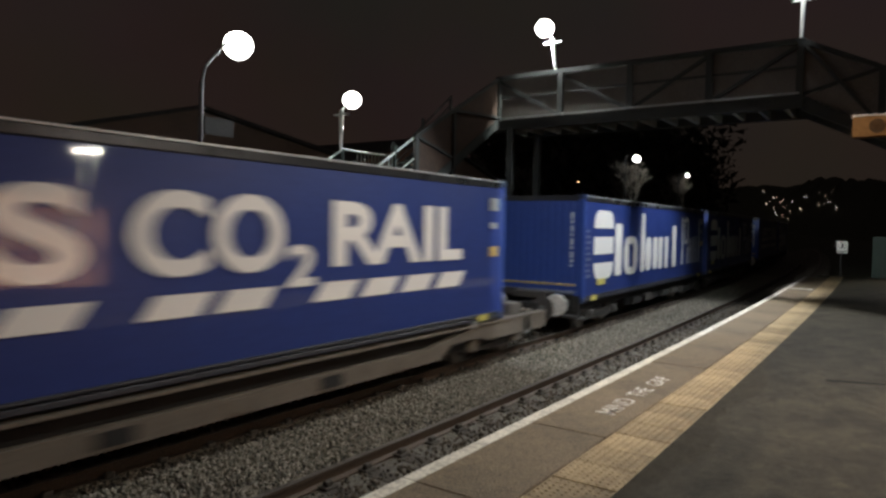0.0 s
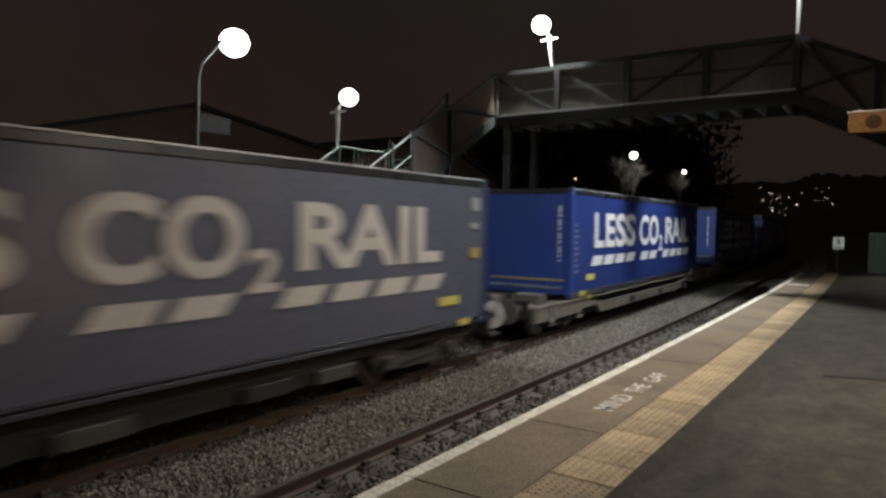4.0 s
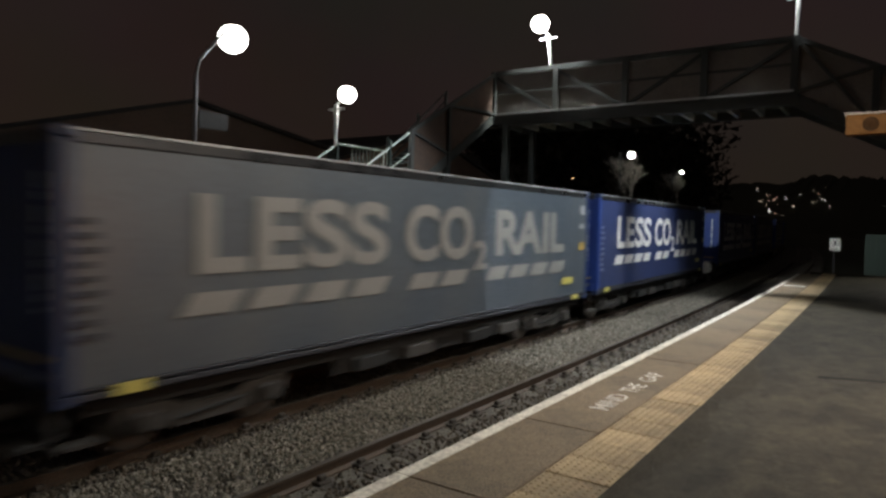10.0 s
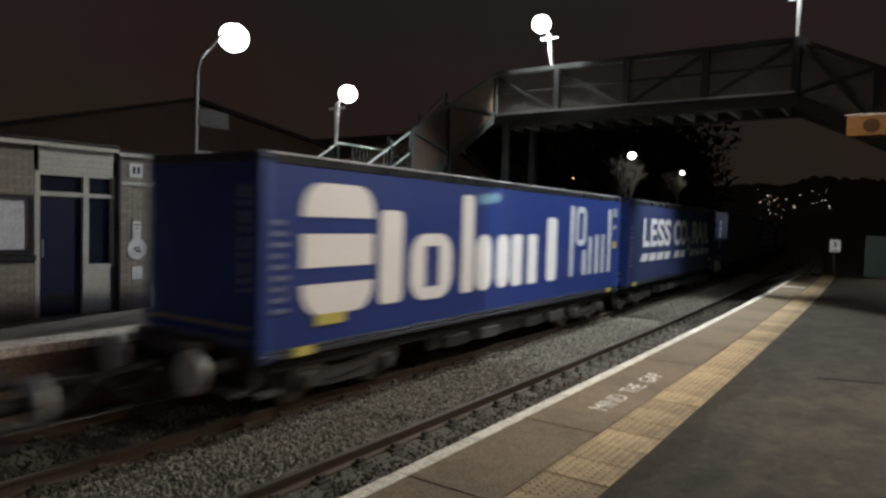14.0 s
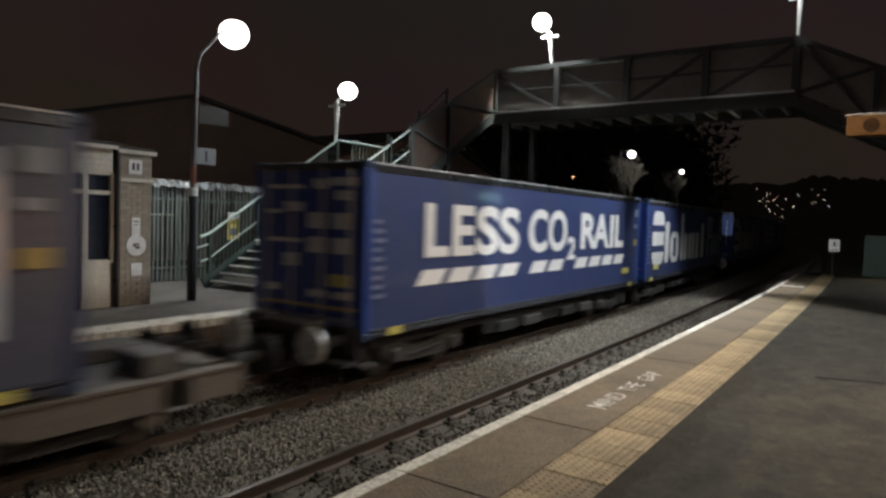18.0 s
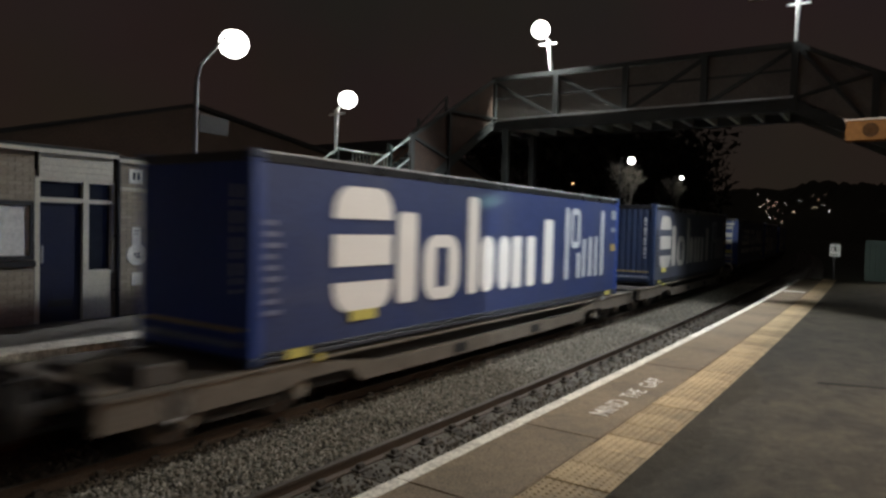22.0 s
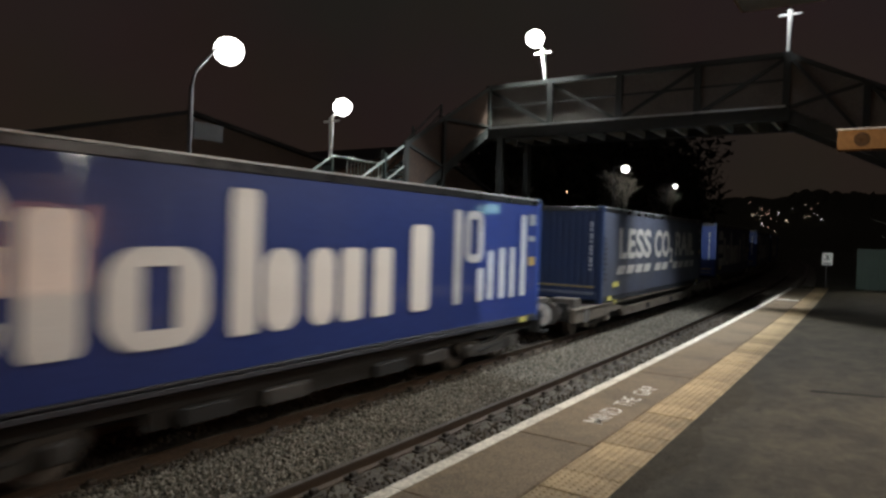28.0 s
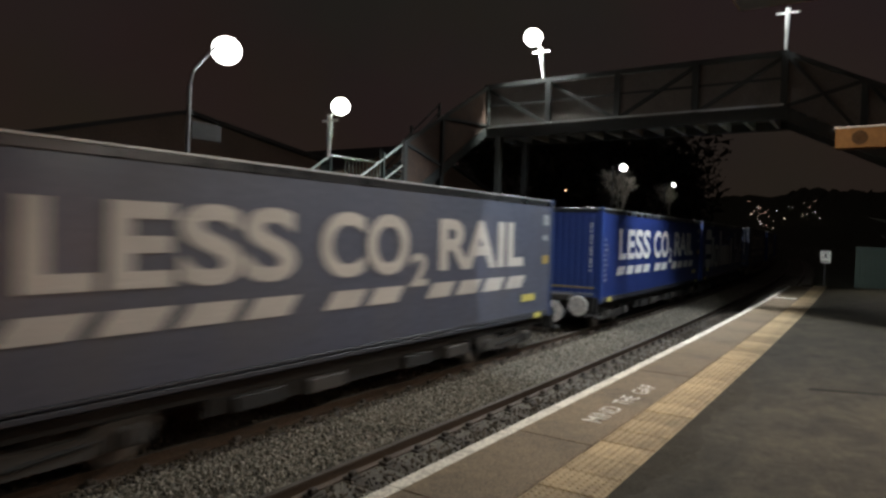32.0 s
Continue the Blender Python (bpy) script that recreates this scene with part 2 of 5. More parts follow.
WHITE_WOOD = mat("cream_painted_wood", (0.62, 0.58, 0.47), 0.55, grain=30, stain=2.5, vary=0.12, stains=0.35, bump=0.1, dirt=(0.32, 0.29, 0.23))
DARK_DOOR = mat("dark_blue_door_paint", (0.013, 0.016, 0.040), 0.35, grain=30, stain=2, vary=0.2, stains=0.2, bump=0.08)
TAR = mat("dull_tar", (0.012, 0.011, 0.010), 0.95, spec=0.1, grain=40, stain=4, vary=0.3, stains=0.2, bump=0.3)
BLACK = mat("black_paint", (0.016, 0.016, 0.017), 0.5, grain=40, stain=4, vary=0.2, stains=0.2, bump=0.1)
GLASS = mat("dark_window_glass", (0.02, 0.022, 0.025), 0.08, grain=5, stain=2, vary=0.1, stains=0.1, bump=0.0)
NOTICE = mat("pale_notice", (0.80, 0.79, 0.75), 0.5, grain=20, stain=4, vary=0.1, stains=0.25, bump=0.05)
INK = mat("dark_ink", (0.03, 0.03, 0.035), 0.6, bump=0.0)
WORN_WHITE = mat("worn_white_placard", (0.60, 0.60, 0.58), 0.55, grain=20, stain=5, vary=0.15, stains=0.5, bump=0.05)
NOTICE_YELLOW = mat("notice_yellow", (0.74, 0.62, 0.20), 0.5, grain=20, stain=4, vary=0.1, stains=0.25, bump=0.05)
YELLOW = mat("yellow_plate", (0.52, 0.46, 0.12), 0.45, grain=30, stain=6, vary=0.1, stains=0.35, bump=0.05, dirt=(0.30, 0.22, 0.06))
GREEN = mat("green_steel", (0.040, 0.060, 0.051), 0.45, grain=40, stain=2.5, vary=0.2, stains=0.4, bump=0.1, dirt=(0.05, 0.08, 0.06))
PALE_GREEN = mat("pale_green_handrail", (0.42, 0.50, 0.45), 0.35, grain=40, stain=3, vary=0.1, stains=0.25, bump=0.06, dirt=(0.22, 0.26, 0.22))
FENCE = mat("pale_green_fence_steel", (0.15, 0.17, 0.155), 0.45, grain=40, stain=2.5, vary=0.2, stains=0.4, bump=0.1, dirt=(0.09, 0.12, 0.10))
GALV = mat("galvanised_steel", (0.50, 0.51, 0.50), 0.42, metal=0.6, grain=30, stain=3, vary=0.15, stains=0.35, bump=0.1)
NOSING = mat("pale_step_nosing", (0.74, 0.74, 0.70), 0.7, grain=40, stain=3, vary=0.15, stains=0.4, bump=0.15)
BRIDGE = mat("dark_bridge_steel", (0.020, 0.024, 0.022), 0.55, grain=30, stain=1.5, vary=0.25, stains=0.5, bump=0.15)
PANEL = mat("grey_bridge_panel", (0.14, 0.124, 0.110), 0.7, grain=25, stain=0.8, vary=0.2, stains=0.5, bump=0.1, dirt=(0.07, 0.06, 0.05))
# brown sheet with the orange street light on it put into the colour
SODIUM_TINT_PANEL = mat("sodium_tinted_panel", (0.060, 0.034, 0.021), 0.8, grain=25, stain=1.2, vary=0.3, stains=0.6, bump=0.15, dirt=(0.03, 0.024, 0.02))
LAMP_GLOW = glow("lamp_glow", (1.0, 0.98, 0.93), 11.0)
POST_WHITE = mat("pale_lamp_post", (0.72, 0.74, 0.70), 0.5, grain=30, stain=4, vary=0.08, stains=0.2, bump=0.05)
# grey taken dark so that the post looks dim though lit
POST_GREY = mat("dimmed_grey_post", (0.13, 0.125, 0.12), 0.45, grain=30, stain=3, vary=0.15, stains=0.3, bump=0.05)
BARK = mat("bare_bark", (0.11, 0.10, 0.085), 0.9, grain=20, stain=2, vary=0.3, stains=0.3, bump=0.4)
GRASS = mat("night_grass", (0.045, 0.050, 0.026), 0.95, grain=12, stain=0.3, vary=0.5, stains=0.5, bump=0.8, dirt=(0.03, 0.025, 0.018))
WOODS = mat("dark_woods", (0.03, 0.03, 0.022), 0.95, grain=4, stain=0.4, vary=0.5, stains=0.4, bump=0.6)
SIGN_ORANGE = mat("amber_sign_face", (0.056, 0.027, 0.009), 0.85, spec=0.08, grain=20, stain=2.5, vary=0.15, stains=0.4, bump=0.05, dirt=(0.07, 0.033, 0.01))
BLUE = mat("bright_blue_curtain", (0.021, 0.041, 0.180), 0.48, coat=0.9, coat_rough=0.05, spec=0.25, grain=14, stain=0.7, vary=0.10, stains=0.16, bump=0.22, dirt=(0.035, 0.045, 0.12), bump_scale=3.4, bump_stretch=(1.0, 1.0, 0.22))
DULL = mat("faded_blue_curtain", (0.034, 0.049, 0.130), 0.50, coat=0.6, coat_rough=0.09, spec=0.25, grain=14, stain=0.7, vary=0.14, stains=0.35, bump=0.22, dirt=(0.075, 0.080, 0.10), bump_scale=3.4, bump_stretch=(1.0, 1.0, 0.22))
GREY = mat("dirty_slate_curtain", (0.074, 0.082, 0.114), 0.50, coat=0.25, coat_rough=0.22, spec=0.25, grain=14, stain=0.6, vary=0.16, stains=0.45, bump=0.22, dirt=(0.10, 0.092, 0.08), bump_scale=3.4, bump_stretch=(1.0, 1.0, 0.22))
# dirty curtain and letters with the hazy sheen of lamplight put into their colours
HAZY = mat("hazy_sheen_curtain", (0.070, 0.086, 0.104), 0.42, coat=0.35, coat_rough=0.28, spec=0.5, grain=14, stain=0.6, vary=0.16, stains=0.6, bump=0.22, dirt=(0.115, 0.12, 0.115), bump_scale=3.4, bump_stretch=(1.0, 1.0, 0.22))
FAINT = mat("sheen_dimmed_lettering", (0.245, 0.240, 0.225), 0.5, coat=0.35, coat_rough=0.28, grain=25, stain=1.0, vary=0.14, stains=0.6, bump=0.03, dirt=(0.15, 0.15, 0.145))
END_BLUE = mat("blue_steel_end", (0.017, 0.048, 0.225), 0.5, grain=20, stain=1.2, vary=0.12, stains=0.2, bump=0.06, dirt=(0.03, 0.035, 0.08))
END_DARK = mat("dull_blue_steel_end", (0.018, 0.034, 0.090), 0.45, grain=20, stain=1.2, vary=0.15, stains=0.3, bump=0.06, dirt=(0.04, 0.04, 0.05))
LETTER = mat("white_lettering", (0.80, 0.785, 0.765), 0.5, coat=0.9, coat_rough=0.05, grain=25, stain=1.2, vary=0.06, stains=0.25, bump=0.03, dirt=(0.55, 0.54, 0.52))
FADED = mat("dirty_lettering", (0.45, 0.425, 0.39), 0.6, coat=0.2, coat_rough=0.25, grain=25, stain=1.0, vary=0.14, stains=0.5, bump=0.03, dirt=(0.24, 0.22, 0.20))
THIN = mat("pale_grey_lettering", (0.56, 0.58, 0.62), 0.5, coat=0.9, coat_rough=0.05, grain=25, stain=1.2, vary=0.08, stains=0.3, bump=0.03)
TOP_RAIL = mat("grey_roof_rail", (0.042, 0.042, 0.045), 0.28, metal=0.5, grain=30, stain=2, vary=0.15, stains=0.4, bump=0.08)
LOW_RAIL = mat("dark_bottom_rail", (0.028, 0.030, 0.040), 0.62, metal=0.1, grain=30, stain=2, vary=0.2, stains=0.4, bump=0.08)
DECK_STEEL = mat("grimy_deck_steel", (0.075, 0.065, 0.055), 0.7, grain=30, stain=1.6, vary=0.25, stains=0.6, bump=0.2, dirt=(0.03, 0.025, 0.02))
SOLE = mat("grey_brown_wagon_steel", (0.125, 0.103, 0.080), 0.7, grain=30, stain=1.6, vary=0.2, stains=0.55, bump=0.2, dirt=(0.055, 0.045, 0.036))
# grime, taken near black: the shade beneath the wagons is in this colour
UNDER = mat("grimy_shaded_underframe", (0.009, 0.008, 0.007), 0.8, grain=30, stain=2, vary=0.3, stains=0.5, bump=0.25, dirt=(0.01, 0.009, 0.008))
AXLEBOX = mat("dusty_axlebox_steel", (0.18, 0.155, 0.125), 0.7, grain=25, stain=6, vary=0.2, stains=0.5, bump=0.15, dirt=(0.08, 0.07, 0.055))
BOGIE = mat("dark_bogie_steel", (0.042, 0.037, 0.032), 0.75, grain=30, stain=2, vary=0.25, stains=0.5, bump=0.2, dirt=(0.025, 0.022, 0.02))
BUFFER = mat("greased_buffer_steel", (0.60, 0.575, 0.53), 0.40, metal=0.2, grain=25, stain=7, vary=0.25, stains=0.8, bump=0.15, dirt=(0.14, 0.125, 0.105))
WHEEL = mat("worn_wheel_steel", (0.20, 0.18, 0.16), 0.5, metal=0.5, grain=30, stain=5, vary=0.2, stains=0.5, bump=0.1)


# ---------- mesh helpers ----------
def finish(name, bm, material, parent=None, label="", smooth=False):
    me = bpy.data.meshes.new(name)
    bm.to_mesh(me)
    bm.free()
    return link(name, me, material, parent, label, smooth)


def link(name, me, material, parent=None, label="", smooth=False):
    if material and not me.materials:
        me.materials.append(material)
    if smooth:
        me.shade_smooth()
    ob = new(name, me)
    if parent:
        ob.parent = parent
    if label:
        ob["label"] = label
    return ob


def part(name, bm, material, parent, label="", smooth=False):
    return finish(name, bm, material, parent, label, smooth)


def box(bm, x0, x1, y0, y1, z0, z1, bevel=0.0, m=None):
    r = bmesh.ops.create_cube(bm, size=1.0)
    vs = r["verts"]
    for v in vs:
        v.co = Vector(((x0 + x1) / 2 + v.co.x * (x1 - x0), (y0 + y1) / 2 + v.co.y * (y1 - y0), (z0 + z1) / 2 + v.co.z * (z1 - z0)))
    if m is not None:
        bmesh.ops.transform(bm, matrix=m, verts=vs)
    if bevel > 0:
        es = list({e for v in vs for e in v.link_edges})
        bmesh.ops.bevel(bm, geom=es, offset=bevel, segments=1, affect="EDGES")
    return bm


def boxes(*specs, bevel=0.0):
    bm = bmesh.new()
    for s in specs:
        box(bm, *s, bevel=bevel)
    return bm


def tube(bm, a, b, r0, r1=None, seg=10):
    """A round bar from a to b."""
    a, b = Vector(a), Vector(b)
    r1 = r0 if r1 is None else r1
    d = b - a
    m = Matrix.Translation((a + b) / 2) @ d.to_track_quat("Z", "Y").to_matrix().to_4x4()
    bmesh.ops.create_cone(bm, cap_ends=True, segments=seg, radius1=r0, radius2=r1, depth=d.length, matrix=m)
    return bm


def beam(bm, a, b, w, h):
    """A square bar from a to b, w wide and h deep."""
    a, b = Vector(a), Vector(b)
    d = b - a
    m = Matrix.Translation((a + b) / 2) @ d.to_track_quat("X", "Z").to_matrix().to_4x4()
    return box(bm, -d.length / 2, d.length / 2, -w / 2, w / 2, -h / 2, h / 2, m=m)


def prism(bm, outline, y0, y1):
    """An outline in x and z, drawn out from y0 to y1."""
    n = len(outline)
    a = [bm.verts.new((x, y0, z)) for x, z in outline]
    b = [bm.verts.new((x, y1, z)) for x, z in outline]
    bm.faces.new(a)
    bm.faces.new(b[::-1])
    for i in range(n):
        bm.faces.new((a[i], b[i], b[(i + 1) % n], a[(i + 1) % n]))
    bmesh.ops.recalc_face_normals(bm, faces=bm.faces[:])
    return bm


def thing(name, label, category, group="", at=(0, 0, 0)):
    e = new(name)
    e.empty_display_size = 0.2
    e.location = at
    return tagged(e, label, category, group)


def words(text, x0, x1, z0, z1, bold=0.02):
    """Flat lettering in x and z, fitted to a box."""
    cu = bpy.data.curves.new("lettering", "FONT")
    cu.body, cu.offset, cu.resolution_u = text, bold, 8
    tmp = bpy.data.objects.new("lettering", cu)
    me = bpy.data.meshes.new_from_object(tmp)
    bpy.data.objects.remove(tmp)
    co = np.empty(len(me.vertices) * 3)
    me.vertices.foreach_get("co", co)
    co = co.reshape(-1, 3)
    lo, hi = co.min(0), co.max(0)
    out = np.zeros_like(co)
    out[:, 0] = x0 + (co[:, 0] - lo[0]) / (hi[0] - lo[0]) * (x1 - x0)
    out[:, 2] = z0 + (co[:, 1] - lo[1]) / (hi[1] - lo[1]) * (z1 - z0)
    me.vertices.foreach_set("co", out.ravel())
    me.update()
    return me


def strip(s0, s1, y0, y1, z0, z1, step=2.0):
    """A slab that follows the line's bend."""
    bm = bmesh.new()
    n = max(1, int(round((s1 - s0) / step)))
    rows = []
    for i in range(n + 1):
        s = s0 + (s1 - s0) * i / n
        rows.append([bm.verts.new(along(s, y, z)) for y, z in ((y0, z0), (y1, z0), (y1, z1), (y0, z1))])
    for a, b in zip(rows, rows[1:]):
        for k in range(4):
            bm.faces.new((a[k], a[(k + 1) % 4], b[(k + 1) % 4], b[k]))
    bm.faces.new(rows[0][::-1])
    bm.faces.new(rows[-1])
    bmesh.ops.recalc_face_normals(bm, faces=bm.faces[:])
    return bm


# ---------- ground, tracks, platforms ----------
def ground_sheet():
    bm = bmesh.new()
    xs = [-400, -120, -40, -10, 0, 10, 20, 35, 50, 70, 100, 150, 250, 300, 440, 560, 585, 610, 1200]
    ys = [-400, -120, -40, -12, -6, 3.2, 9.4, 13, 18, 24, 34, 60, *range(63, 220, 3), 400, 700]
    ys = sorted({*ys, *range(-38, 60, 3)})
    tops = random.Random(31)
    def z(x, y):
        h = -0.42
        if y > 13:
            h += min(1.3, (y - 13) * 0.4)
        if 55 < x < 200 and y > 16:
            h += min(5.0, (x - 55) * 0.06) * min(1.0, (y - 16) / 14)
        if x > 300:
            h += min(37.0, (x - 300) * 0.14)
        if x in (560, 585, 610):
            h += 3.0 * math.sin(y * 0.045) + 1.6 * math.sin(y * 0.13 + 1) + tops.uniform(0, 3.4)
        return h
    g = [[bm.verts.new((x, y, z(x, y))) for y in ys] for x in xs]
    for i in range(len(xs) - 1):
        for j in range(len(ys) - 1):
            bm.faces.new((g[i][j], g[i + 1][j], g[i + 1][j + 1], g[i][j + 1]))
    tagged(finish("ground", bm, GRASS), "dark night grass and earth beyond the station", "ground", kind="structure")


ground_sheet()
tagged(finish("ballast_bed", strip(-30, 220, EDGE - 0.1, FAR_EDGE + 0.1, -0.40, -0.17, 4), BALLAST),
       "dark grimy ballast bed under both tracks", "ballast", kind="structure")


def rail_profile(bm, s0, s1, y, step=2.0):
    prof = [(-0.07, -0.16), (0.07, -0.16), (0.07, -0.145), (0.012, -0.125), (0.012, -0.045), (0.036, -0.035), (0.036, -0.004),
            (-0.036, -0.004), (-0.036, -0.035), (-0.012, -0.045), (-0.012, -0.125), (-0.07, -0.145)]
    n = int((s1 - s0) / step)
    prev = None
    for i in range(n + 1):
        s = s0 + (s1 - s0) * i / n
        ring = [bm.verts.new(along(s, y + py, pz)) for py, pz in prof]
        if prev:
            for k in range(len(prof)):
                bm.faces.new((prev[k], prev[(k + 1) % len(prof)], ring[(k + 1) % len(prof)], ring[k]))
        prev = ring
    bmesh.ops.recalc_face_normals(bm, faces=bm.faces[:])
    return bm


def sleeper_mesh():
    bm = bmesh.new()
    box(bm, -0.125, 0.125, -1.28, 1.28, -0.30, -0.165, bevel=0.012)
    for y in (-0.75, 0.75):
        box(bm, -0.10, 0.10, y - 0.18, y + 0.18, -0.167, -0.135, bevel=0.01)
        for dy in (-0.11, 0.11):
            box(bm, -0.055, 0.055, y + dy - 0.035, y + dy + 0.035, -0.14, -0.075, bevel=0.015)
    me = bpy.data.meshes.new("sleeper")
    bm.to_mesh(me)
    bm.free()
    me.materials.append(SLEEPER)
    return me


SLEEPER_MESH = sleeper_mesh()


def track(name, centre, label):
    t = tagged(new(name), label, "railway track", kind="structure")
    for y in (-0.7535, 0.7535):
        part("rail", rail_profile(bmesh.new(), -30, 220, centre + y), RAIL, t)
        part("rail_head", strip(-30, 220, centre + y - 0.033, centre + y + 0.033, -0.004, 0.0), RAIL_TOP, t, "polished running surface of the rail")
    for i in range(108):
        s = -6 + i * 0.66
        ob = link("sleeper", SLEEPER_MESH, None, t)
        ob.matrix_basis = on_line(s, centre, random.uniform(-0.008, 0.008), random.uniform(-0.6, 0.6))
    return t


track("near_track", NEAR_C, "empty near track with dark oily sleepers and rusty rails")
track("far_track", FAR_C, "far track with rusty rails that carries the freight train")


def stones(name, s0, s1, y0, y1, count, z, size, label, seed, material=STONE):
    rng = np.random.default_rng(seed)
    base = np.array([(1, 0, 0), (-1, 0, 0), (0, 1, 0), (0, -1, 0), (0, 0, 1), (0, 0, -1)], float)
    tri = np.array([(0, 2, 4), (2, 1, 4), (1, 3, 4), (3, 0, 4), (2, 0, 5), (1, 2, 5), (3, 1, 5), (0, 3, 5)])
    # more stones at the low end of s, close to the camera
    s = s0 + (s1 - s0) * rng.random(count) ** 1.5
    y = y0 + (y1 - y0) * rng.random(count)
    sc = size * rng.uniform(0.6, 1.35, (count, 3))
    v = base[None] * sc[:, None, :] * rng.uniform(0.7, 1.3, (count, 6, 1))
    ang = rng.uniform(0, 6.28, (count, 3))
    for ax, (i, j) in enumerate(((1, 2), (0, 2), (0, 1))):
        c, sn = np.cos(ang[:, ax])[:, None], np.sin(ang[:, ax])[:, None]
        a, b = v[:, :, i].copy(), v[:, :, j].copy()
        v[:, :, i], v[:, :, j] = a * c - b * sn, a * sn + b * c
    head = np.maximum(0, s - BEND0) / RADIUS
    v[:, :, 0] += np.where(s > BEND0, BEND0 + (RADIUS - y) * np.sin(head), s)[:, None]
    v[:, :, 1] += (RADIUS - (RADIUS - y) * np.cos(head))[:, None]
    hump = np.cos((y - (y0 + y1) / 2) / (y1 - y0) * math.pi) * 0.05
    v[:, :, 2] += (z + hump + rng.uniform(-0.02, 0.02, count))[:, None]
    f = (tri[None] + (np.arange(count) * 6)[:, None, None]).reshape(-1, 3)
    me = bpy.data.meshes.new(name)
    me.from_pydata(v.reshape(-1, 3).tolist(), [], f.tolist())
    return tagged(link(name, me, material), label, "ballast", kind="stuff")


stones("ballast_stones", 1.5, 48, 5.42, 6.98, 40000, -0.160, 0.027, "grey crushed stone ballast between the two tracks", 3)
stones("ballast_stones", 1.5, 30, 3.90, 5.18, 5200, -0.185, 0.026, "dark brown ballast between the near rails", 4, DARK_STONE)
stones("ballast_stones", 0.5, 30, 6.90, 7.30, 5200, -0.195, 0.026, "dark brown ballast beside the far rail", 6, DARK_STONE)
stones("ballast_stones", 0.5, 24, 7.50, 8.90, 4500, -0.185, 0.028, "dark ballast between the far rails", 5, DARK_STONE)

# near platform: asphalt, edge slabs, tactile tiles
PLAT_END = 33.0
YIN, YOUT = 1.60, 2.11
tagged(finish("platform_near", strip(-26, PLAT_END, -9.0, YIN, -0.4, ZP, 1.5), ASPHALT), "worn dark patched asphalt platform", "platform", kind="structure")
tagged(finish("platform_wall", strip(-26, PLAT_END, EDGE - 0.32, EDGE - 0.10, -0.4, ZP - 0.10, 2), RED_BRICK), "grimy platform wall beneath the edge slabs", "wall", kind="structure")
tagged(finish("platform_fill", strip(-26, PLAT_END, YIN, EDGE - 0.33, -0.4, ZP - 0.09, 2), CONCRETE), "platform base beneath the paving", "platform", kind="structure")
ramp = bmesh.new()
prism(ramp, [(0, -0.4), (7, -0.4), (7, -0.2), (0, ZP)], -9.0, EDGE - 0.35)
ramp_ob = tagged(finish("platform_ramp", ramp, ASPHALT), "platform end ramp in the dark", "ramp", kind="structure")
ramp_ob.matrix_basis = on_line(PLAT_END, 0, 0)

paving = tagged(new("pavement_edge"), "red-brown paving slabs with worn white edge line", "pavement", kind="structure")


def slab_mesh(length, y0, y1, z0, z1, material, name, bevel=0.008):
    bm = bmesh.new()
    box(bm, 0.004, length - 0.004, y0, y1, z0, z1, bevel=bevel)
    me = bpy.data.meshes.new(name)
    bm.to_mesh(me)
    bm.free()
    me.materials.append(material)
    return me


SL = 1.83
slab_me = slab_mesh(SL, YOUT + 0.006, EDGE, ZP - 0.09, ZP, SLAB, "slab")
line_me = slab_mesh(SL, EDGE - 0.120, EDGE + 0.003, ZP - 0.06, ZP + 0.004, LINE, "white_line", 0.003)
for i in range(32):
    s = -25.5 + SL * i
    if s + SL > PLAT_END:
        break
    o = link("slab", slab_me, None, paving)
    o.matrix_basis = on_line(s, 0, random.uniform(-0.004, 0.003))
    o = link("white_line", line_me, None, paving, "worn white painted edge line")
    o.matrix_basis = on_line(s, 0, 0)


def tactile_mesh():
    bm = bmesh.new()
    w, d = 0.44, YOUT - YIN
    box(bm, 0.004, w - 0.004, YIN + 0.004, YOUT - 0.004, ZP - 0.06, ZP, bevel=0.004)
    for i in range(7):
        for j in range(8):
            x, y = 0.035 + i * 0.062, YIN + 0.035 + j * 0.063
            bmesh.ops.create_cone(bm, segments=6, radius1=0.016, radius2=0.009, depth=0.006, cap_ends=True, cap_tris=False,
                                  matrix=Matrix.Translation((x, y, ZP + 0.003)))
    me = bpy.data.meshes.new("tactile_tile")
    bm.to_mesh(me)
    bm.free()
    me.materials.append(TACTILE)
    return me


tactile_me = tactile_mesh()
tactile = tagged(new("pavement_tactile"), "yellow blister paving strip along the platform", "pavement", kind="structure")
for i in range(90):
    s = -6.5 + 0.44 * i
    if s + 0.44 > PLAT_END:
        break
    o = link("tactile_tile", tactile_me, None, tactile)
    o.matrix_basis = on_line(s, 0, random.uniform(-0.004, 0.002))

# painted warning on the slabs, reading along the platform
for word, a, b in (("MIND", 6.33, 7.03), ("THE", 7.20, 7.64), ("GAP", 7.84, 8.36)):
    me = words(word, a, b, 2.30, 2.50, 0.008)
    ob = link("painted_word", me, WORN_WORD)
    for v in me.vertices:
        p = along(v.co.x, v.co.z, ZP + 0.005)
        v.co = p
    tagged(ob, "worn white painted platform warning lettering", "painted lettering", "platform warning words", "structure")
bar = tagged(finish("platform_end_bar", strip(24.2, 24.62, 2.16, 2.80, ZP + 0.001, ZP + 0.006), LINE), "white painted bar across the platform edge", "painted line", kind="structure")
crack = bmesh.new()
for k in range(14):
    a = 0.12 * k
